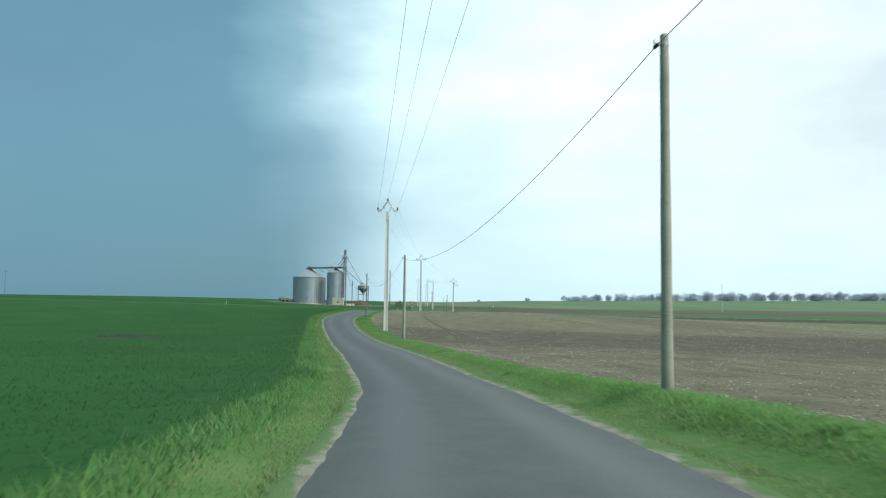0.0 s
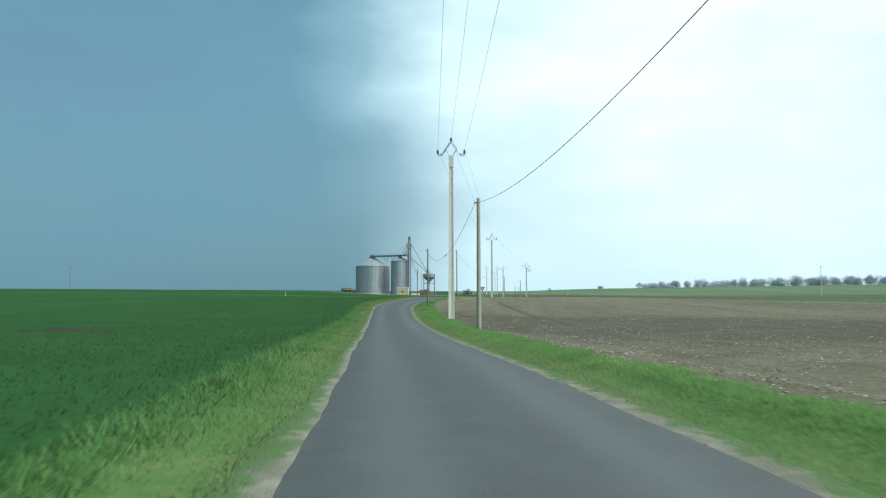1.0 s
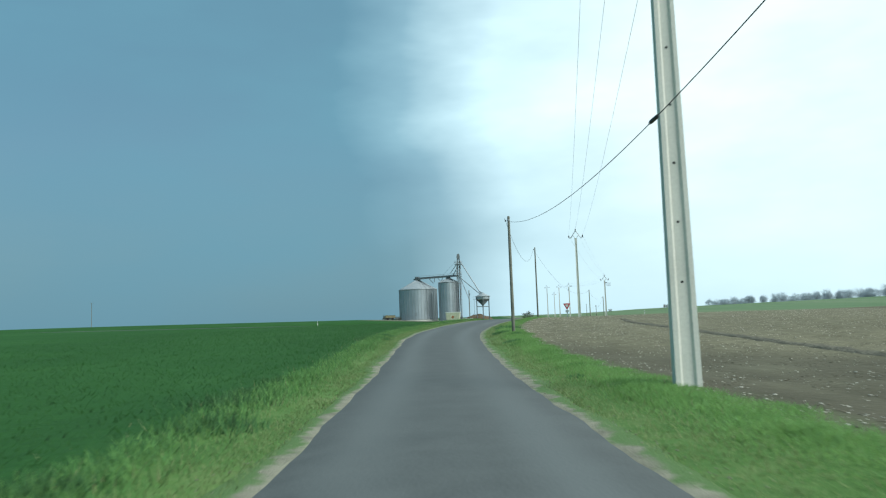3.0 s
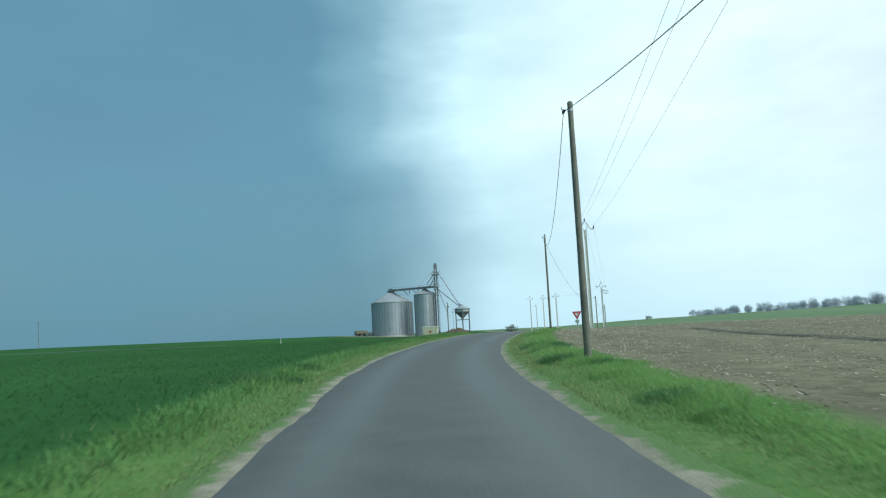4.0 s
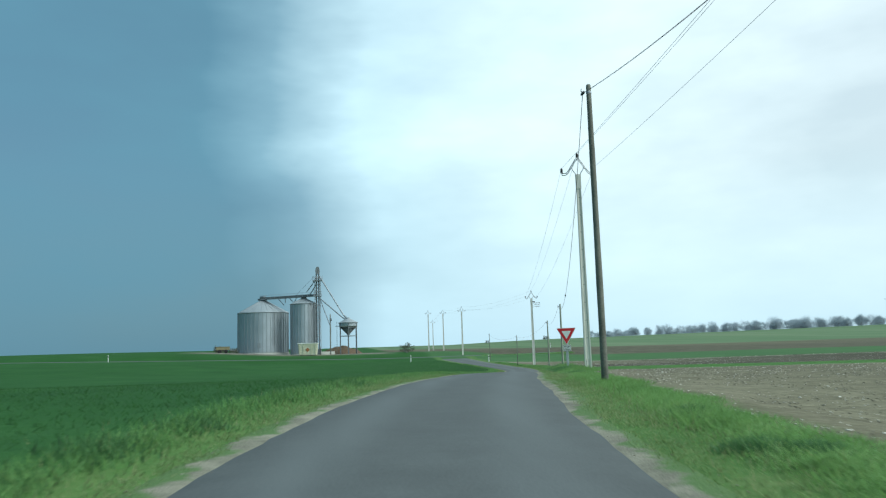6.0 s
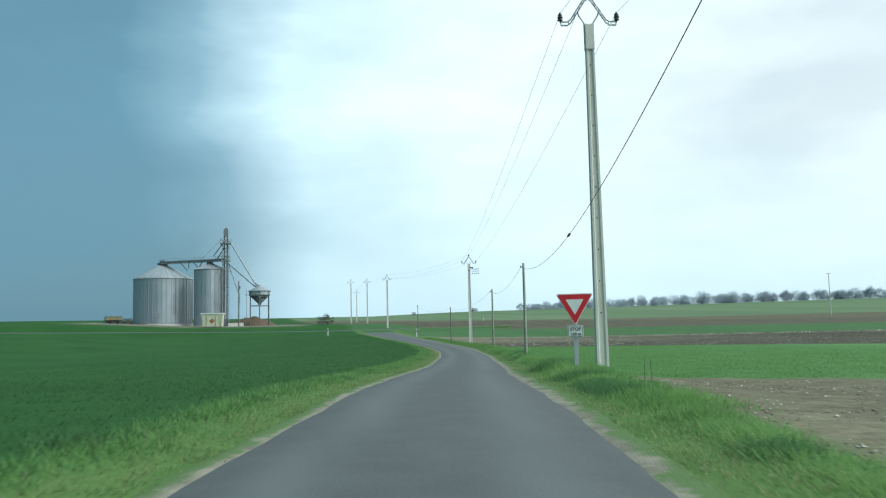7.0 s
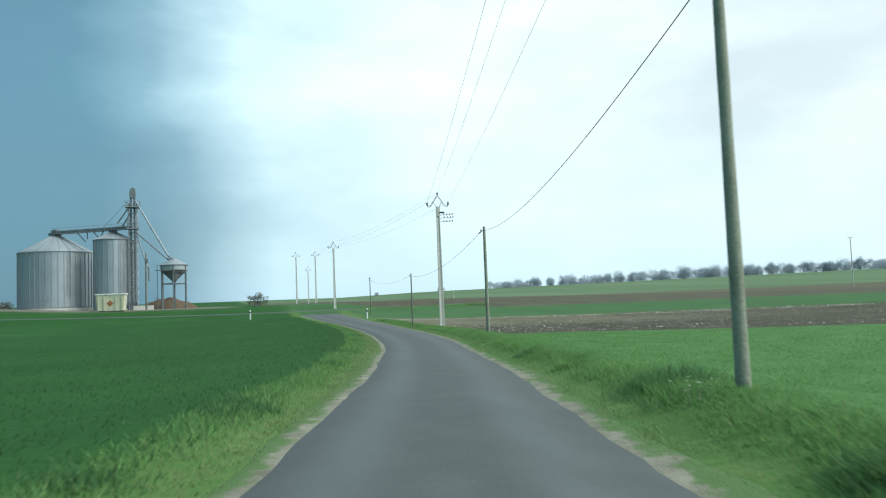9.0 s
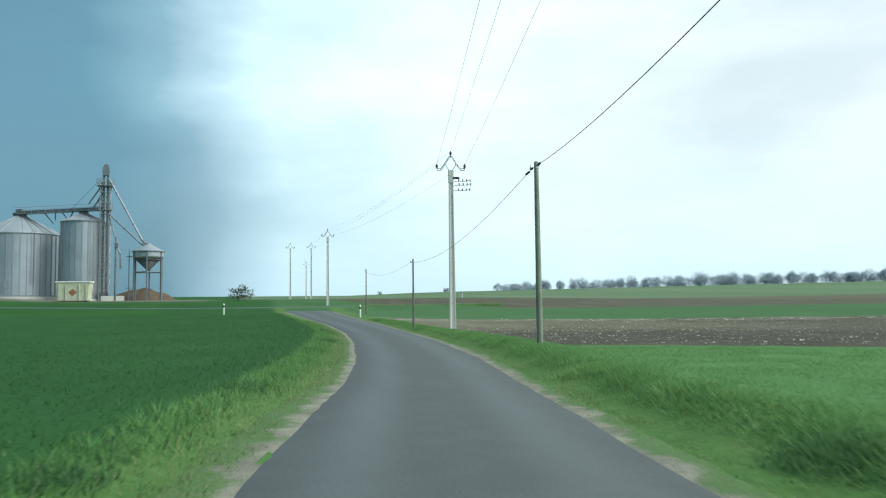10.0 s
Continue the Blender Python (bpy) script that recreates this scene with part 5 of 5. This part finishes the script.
def make_bush(x, y, r, h, seed, label):
    rng = np.random.default_rng(seed)
    rnd = random.Random(seed)
    ob = empty("bush", pose(x, y, ground_z(x, y)), label, "bush", "bushes in the fields")
    bm = bmesh.new()
    centres = []
    for k in range(7):
        a = k * math.tau / 7 + rnd.uniform(-0.3, 0.3)
        tip = (r * 0.75 * math.cos(a) * rnd.uniform(0.4, 1), r * 0.75 * math.sin(a) * rnd.uniform(0.4, 1), h * rnd.uniform(0.5, 0.9))
        tube(bm, (0.1 * math.cos(a), 0.1 * math.sin(a), -0.2), tip, 0.05, 0.02, 5)
        centres.append((*tip, r * rnd.uniform(0.3, 0.5)))
        centres.append((tip[0] * 1.1, tip[1] * 1.1, h * 0.25, r * 0.35))
    part("stems", bm, BARK, ob)
    tri_part("crown", leaf_cloud(centres, 120, 0.22, rng), BUSH_LEAF, ob)


for k, (x, y, r, h, seed) in enumerate(((150.7, 648.5, 2.6, 2.6, 1), (21.3, 318.0, 1.9, 2.2, 2), (110, 650, 1.7, 1.9, 4), (-22.0, 329.0, 1.6, 1.3, 6), (-26.0, 333.0, 2.2, 1.6, 7))):
    make_bush(x, y, r, h, seed, "low dark straggly bush at the edge of a field")


# ---------------------------------------------------------------- grass, corn, clods and stones
def blades(name, x, y, h, width, lean, mat, label, category, rng, z=None):
    n = len(x)
    z = land(x, y) - 0.02 if z is None else z
    b = rng.uniform(0, math.tau, n)
    a = b + math.pi / 2 + rng.normal(0, 0.35, n)
    dx, dy = np.cos(a) * width / 2, np.sin(a) * width / 2
    tipx, tipy = x + np.cos(b) * lean * h, y + np.sin(b) * lean * h
    v = np.stack([np.stack([x - dx, y - dy, z], -1), np.stack([x + dx, y + dy, z], -1), np.stack([tipx, tipy, z + h], -1)], 1).reshape(-1, 3)
    return raw(name, v, np.arange(3 * n).reshape(-1, 3), mat, label, category, "stuff")


rg = np.random.default_rng(3)


def tuft(x, y, k=0.45):
    """Slow patches of taller and shorter growth."""
    return 0.5 + 0.5 * (np.sin(x * k * 2.1 + 1.3 * np.sin(y * k)) * np.sin(y * k * 1.7 + 1.1 * np.sin(x * k * 1.3)))


# right verge: a short trodden strip along the gravel, then a soft bank of longer grass
n = 420000
y = rg.uniform(-4, 262, n)
wide = verge_wide(y) + 0.25 * np.sin(y * 1.9) * np.sin(y * 0.7 + 1) + rg.normal(0, 0.10, n)
off = 0.06 + rg.uniform(0, 1, n) ** 0.9 * wide
x = lane_right(y) + off
lump = 0.55 * tuft(x, y, 0.55) + 0.45 * tuft(x + 9, y + 5, 1.3)
bank = step01(0.5, 1.15, off + 0.25 * (lump - 0.5))
h = 0.035 + 0.03 * rg.uniform(0, 1, n) + bank * (0.035 + 0.115 * lump) * (0.6 + 0.4 * step01(60, 100, y)) * rg.uniform(0.45, 1.0, n) * (0.45 + 0.55 * step01(0.0, 0.5, wide - off))
fresh = rg.uniform(0, 1, n) < 0.15 + 0.85 * bank
keep = rg.uniform(0, 1, n) < 0.55 + 0.45 * step01(0.25, 0.8, off)
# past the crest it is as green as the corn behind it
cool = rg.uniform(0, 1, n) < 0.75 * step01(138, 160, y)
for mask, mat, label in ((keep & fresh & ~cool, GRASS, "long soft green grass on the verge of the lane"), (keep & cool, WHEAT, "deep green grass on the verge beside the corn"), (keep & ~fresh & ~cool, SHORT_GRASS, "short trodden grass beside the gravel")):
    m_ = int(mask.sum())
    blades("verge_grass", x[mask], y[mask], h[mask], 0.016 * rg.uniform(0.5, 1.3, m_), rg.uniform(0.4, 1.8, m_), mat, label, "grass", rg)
# left verge; its deeper green share imitates the dark of tinted side glass
n = 130000
y = rg.uniform(-4, 262, n)
off = 0.05 + rg.beta(1.0, 1.4, n) * 1.6
x = lane_left(y) - off
lump = 0.55 * tuft(x, y, 0.55) + 0.45 * tuft(x + 9, y + 5, 1.3)
bank = step01(0.4, 1.1, off + 0.25 * (lump - 0.5))
h = 0.035 + 0.03 * rg.uniform(0, 1, n) + bank * (0.05 + 0.17 * lump) * rg.uniform(0.45, 1.0, n)
fresh = rg.uniform(0, 1, n) < 0.2 + 0.8 * bank
deep = rg.uniform(0, 1, n) < 0.55
for mask, mat, label in ((fresh & deep, WHEAT, "green verge grass darkened for tinted glass"), (fresh & ~deep, GRASS, "green grass on the verge of the lane"), (~fresh, SHORT_GRASS, "short trodden grass beside the gravel")):
    m_ = int(mask.sum())
    blades("verge_grass", x[mask], y[mask], h[mask], 0.020 * rg.uniform(0.5, 1.3, m_), rg.uniform(0.3, 1.5, m_), mat, label, "grass", rg)
# rank weed mounds in the right verge, darker than the turf, partly by painted shade
k = 80
ty_ = np.where(rg.uniform(0, 1, k) < 0.25, rg.uniform(-2, 90, k), rg.uniform(86, 258, k))
tx_ = lane_right(ty_) + 0.8 + rg.beta(1.5, 1.5, k) * (verge_wide(ty_) - 1.1)
size = rg.uniform(0.2, 0.6, k) * np.where(ty_ < 88, 0.5, 1.0)
# the largest stands just past a telephone pole
tx_[0], ty_[0], size[0] = 19.75, 181.6, 0.85
# and two lush stretches, past a pole and round the sign
ty_[1:9], ty_[9:21] = np.linspace(96, 107, 8), np.linspace(149, 161, 12)
size[1:9], size[9:21] = rg.uniform(0.5, 0.75, 8), rg.uniform(0.6, 0.95, 12)
tx_[1:21] = lane_right(ty_[1:21]) + rg.uniform(0.8, 1.5, 20)
count = (900 * (0.35 + size)).astype(int)
who = np.repeat(np.arange(k), count)
n = len(who)
size = size[who]
x, y = tx_[who] + rg.normal(0, 1, n) * size * 0.5, ty_[who] + rg.normal(0, 1, n) * size * 0.95
fall = np.exp(-((x - tx_[who]) ** 2 + (y - ty_[who]) ** 2) / (size ** 2))
tall = (0.05 + 0.34 * size * fall) * rg.uniform(0.6, 1.0, n)
dark = (rg.uniform(0, 1, k) < np.where(ty_ < 88, 0.25, 0.5))[who]
ok = x > lane_right(y) + 0.45
for mask, mat, label in ((dark & ok, SHADE_TONED_WEEDS, "rank mounds of deep green weeds, partly toned for shade, in the verge grass"), (~dark & ok, GRASS, "tall fresh tufts in the verge grass")):
    m_ = int(mask.sum())
    blades("weeds", x[mask], y[mask], tall[mask], 0.020 * rg.uniform(0.5, 1.3, m_), rg.uniform(0.4, 1.6, m_), mat, label, "weeds", rg)
# rarer clumps on the left verge
k = 60
ty_ = rg.uniform(-2, 258, k)
tx_ = lane_left(ty_) - 0.8 - rg.beta(1.5, 1.5, k) * 1.0
who = np.repeat(np.arange(k), 300)
n = len(who)
size = rg.uniform(0.2, 0.5, k)[who]
x, y = tx_[who] + rg.normal(0, 1, n) * size * 0.55, ty_[who] + rg.normal(0, 1, n) * size * 0.8
ok = x < lane_left(y) - 0.4
x, y, size = x[ok], y[ok], size[ok]
blades("weeds", x, y, (0.06 + 0.3 * size) * rg.uniform(0.4, 1.0, len(x)), 0.024, rg.uniform(0.3, 1.2, len(x)), SHADE_TONED_WEEDS, "clumps of deep green weeds, partly toned for shade, in the verge grass", "weeds", rg)
# low grass creeping over the gravel in tongues
n = 110000
y = rg.uniform(-4, 262, n)
right = rg.uniform(0, 1, n) < 0.55
reach = rg.beta(1.6, 1.2, n) * 0.55
x = np.where(right, lane_right(y) + reach, lane_left(y) - reach)
grown = tuft(x * 1.0, y, 1.15) * 0.7 + tuft(x + 40, y, 0.37) * 0.5
ok = grown + reach * 0.8 > np.where(right & (y > 75), 0.80, 0.66)
x, y = x[ok], y[ok]
blades("verge_grass", x, y, rg.uniform(0.03, 0.08, len(x)), 0.018, rg.uniform(0.5, 1.6, len(x)), SHORT_GRASS, "short grass creeping over the gravel edge", "grass", rg)
# straw-coloured stalks among it
n = 7000
y = rg.uniform(-4, 262, n)
side = rg.uniform(0, 1, n) < 0.6
x = np.where(side, lane_right(y) + 0.35 + rg.beta(1.2, 2, n) * 1.6, lane_left(y) - 0.3 - rg.beta(1.2, 2, n) * 2.2)
blades("dry_grass", x, y, rg.uniform(0.05, 0.17, n), 0.012, rg.uniform(0.3, 1.2, n), DRY_GRASS, "dry straw-coloured stalks among the verge grass", "grass", rg)
# young corn in drilled rows to the right, between the ploughed strips
n = 420000
y = 120 + rg.uniform(0, 106, n)
x = lane_right(y) + verge_wide(y) - 0.4 + 30 * rg.beta(1.0, 2.6, n)
ok = (0.8 * x + y > 166.4) & (x + y < 243.5)
x, y = x[ok], y[ok]
row = np.round((x + y) / 0.17) * 0.17
shift = row - (x + y)
x, y = x + shift / 2 + rg.normal(0, 0.012, len(x)), y + shift / 2
blades("corn", x, y, rg.uniform(0.04, 0.095, len(x)), 0.020, rg.uniform(0.8, 2.6, len(x)), WHEAT, "short bright green young corn", "crop", rg)
# and to the left of the lane, its green darkened as behind tinted glass
n = 170000
y = rg.uniform(-5, 285, n)
x = lane_left(y) - 0.95 - 30 * rg.beta(0.9, 1.8, n)
blades("corn", x, y, rg.uniform(0.06, 0.13, n), 0.026, rg.uniform(0.7, 2.2, n), GLASS_TINTED_WHEAT, "short young corn left of the lane, darkened for tinted glass", "crop", rg)


def rubble(name, x, y, r, mat, label, category, rng, sink=0.3):
    """Rough little five-cornered lumps on the ground."""
    n = len(x)
    z = land(x, y)
    base = np.array([(1, 0, 0), (-0.5, 0.87, 0), (-0.5, -0.87, 0), (0.1, 0.05, 1), (0, 0, -1)], float)
    v = base[None] * rng.uniform(0.55, 1.25, (n, 5, 3)) * r[:, None, None] * np.array([1, 1, 0.45])
    a = rng.uniform(0, math.tau, n)
    c, s_ = np.cos(a)[:, None], np.sin(a)[:, None]
    vx, vy = v[..., 0] * c - v[..., 1] * s_, v[..., 0] * s_ + v[..., 1] * c
    v = np.stack([vx + x[:, None], vy + y[:, None], v[..., 2] + (z + r * sink)[:, None]], -1)
    f = np.array([(0, 1, 3), (1, 2, 3), (2, 0, 3), (1, 0, 4), (2, 1, 4), (0, 2, 4)])
    faces = (f[None] + (np.arange(n) * 5)[:, None, None]).reshape(-1, 3)
    return raw(name, v.reshape(-1, 3), faces, mat, label, category, "stuff")


def on_plough(n, reach):
    y = rg.uniform(-10, 245, n)
    x = lane_right(y) + verge_wide(y) - 0.1 + reach * rg.beta(0.9, 2.0, n)
    s = x + y
    ok = (0.8 * x + y < 165.4) | ((s > 246) & (s < 298))
    return x[ok], y[ok]


x, y = on_plough(110000, 60)
wet = ((x + y < 97) | ((x + y > 240) & (x + y < 270)))
for mask, mat, label in ((wet, CLOD, "broken brown clods of ploughed earth"), (~wet, PALE_CLOD, "broken pale dry clods of ploughed earth")):
    rubble("clods", x[mask], y[mask], 0.014 + 0.034 * rg.beta(1.2, 4, int(mask.sum())), mat, label, "soil", rg, 0.15)
x, y = on_plough(170000, 60)
drifts = 0.6 * tuft(x, y, 0.3) + 0.4 * tuft(x + 20, y, 0.9)
few = np.where((x + y > 58) & (x + y < 98), 0.75, 1.0)
ok = rg.uniform(0, 1, len(x)) < few * (0.25 + 0.75 * drifts)
x, y = x[ok], y[ok]
rubble("flints", x, y, 0.009 + 0.055 * rg.beta(1.0, 6.0, len(x)), STONE, "pale flint stones scattered over the ploughed earth", "stones", rg, 0.15)
n = 4000
y = rg.uniform(0, 262, n)
side = rg.uniform(0, 1, n) < 0.6
x = np.where(side, lane_right(y) + rg.normal(0.16, 0.13, n), lane_left(y) - rg.normal(0.14, 0.12, n))
rubble("grit", x, y, rg.uniform(0.006, 0.02, n), GRIT, "loose pale grit along the edges of the lane", "gravel", rg, 0.5)


# larger pale stones lying in the second ploughed strip
n = 420
s = 246 + 46 * rg.beta(1.1, 2.4, n)
y = rg.uniform(192, 240, n)
x = s - y
ok = (x > lane_right(y) + 3.4) & (x < 46)
x, y = x[ok], y[ok]
rubble("flints", x, y, 0.03 + 0.09 * rg.beta(1.2, 2.6, len(x)), STONE, "larger pale stones on the ploughed strip", "stones", rg)


def furrow(ys, xs, width):
    """A deeper furrow left by a wheel: a sunken dark trough between two crumbled rims."""
    verts, faces = [], []
    k = int((ys[-1] - ys[0]) / 0.4)
    run_y = np.linspace(ys[0], ys[-1], k + 1)
    _, run_x = smooth_curve(np.asarray(ys, float), np.asarray(xs, float), (ys[-1] - ys[0]) / k, 20)
    for i, cy in enumerate(run_y):
        end = min(1.0, i / 12, (k - i) / 12)
        cx = float(run_x[i]) + 0.12 * noise.noise((cy * 0.3, 0, 0))
        for u, up in ((-1.6, -0.06), (-0.9, 0.05), (-0.35, 0.005), (0.35, 0.005), (0.9, 0.06), (1.6, -0.06)):
            px = cx + u * width + 0.06 * noise.noise((cy * 2.1, u * 3, 0))
            up = -0.06 * (1 - end) + up * end
            verts.append((px, cy, ground_z(px, cy) + up + 0.04 * end * noise.noise((cy * 1.9, u * 5, 7)) + 0.01 * end))
    for i in range(k):
        for j in range(5):
            a = i * 6 + j
            faces.append((a, a + 1, a + 7, a + 6))
    raw("wheel_furrow", verts, faces, FURROW, "crumbled furrow left by a wheel in the ploughed earth", "furrow")


furrow((60, 66, 72, 80, 92, 108, 115, 124), (9.9, 10.0, 10.1, 10.2, 10.3, 10.8, 11.6, 13.2), 0.15)

# stones gathered on the headland of the second ploughed strip
n = 260
s = rg.normal(297, 1.5, n)
y = rg.uniform(205, 262, n)
x = s - y
ok = x > lane_right(y) + 8
x, y = x[ok], y[ok]
rubble("flints", x, y, rg.uniform(0.03, 0.09, len(x)), STONE, "pale stones gathered along the headland", "stones", rg)

# rough grass along the main road where it runs through the fields
n = 4500
x = rg.uniform(36, 58, n)
y = np.interp(x, [p[0] for p in MAIN_ROAD], [p[1] for p in MAIN_ROAD]) - 3.4 - 2.6 * rg.beta(1.2, 1.4, n)
blades("roadside_grass", x, y, rg.uniform(0.15, 0.50, n), 0.10, rg.uniform(0.4, 1.2, n), GRASS, "rough uncut grass along the main road", "grass", rg)

# a few pale flowers open among the tall grass
petals = []
for k in range(8):
    y = 179.5 + 0.13 * k + rt.uniform(-0.2, 0.2)
    x = float(lane_right(y)) + rt.uniform(0.9, 1.25)
    top = Vector((x, y, ground_z(x, y) + rt.uniform(0.14, 0.24)))
    for j in range(6):
        a, w = j * math.tau / 6, 0.4
        petals += [top, top + Vector((0.022 * math.cos(a - w), 0.022 * math.sin(a - w), 0.005)), top + Vector((0.022 * math.cos(a + w), 0.022 * math.sin(a + w), 0.005))]
    petals += [top, top + Vector((0.0015, 0, -0.24)), top + Vector((-0.0015, 0, -0.24))]
raw("flowers", [tuple(v) for v in petals], np.arange(len(petals)).reshape(-1, 3), STONE, "small pale wild flowers in the verge grass", "flowers")
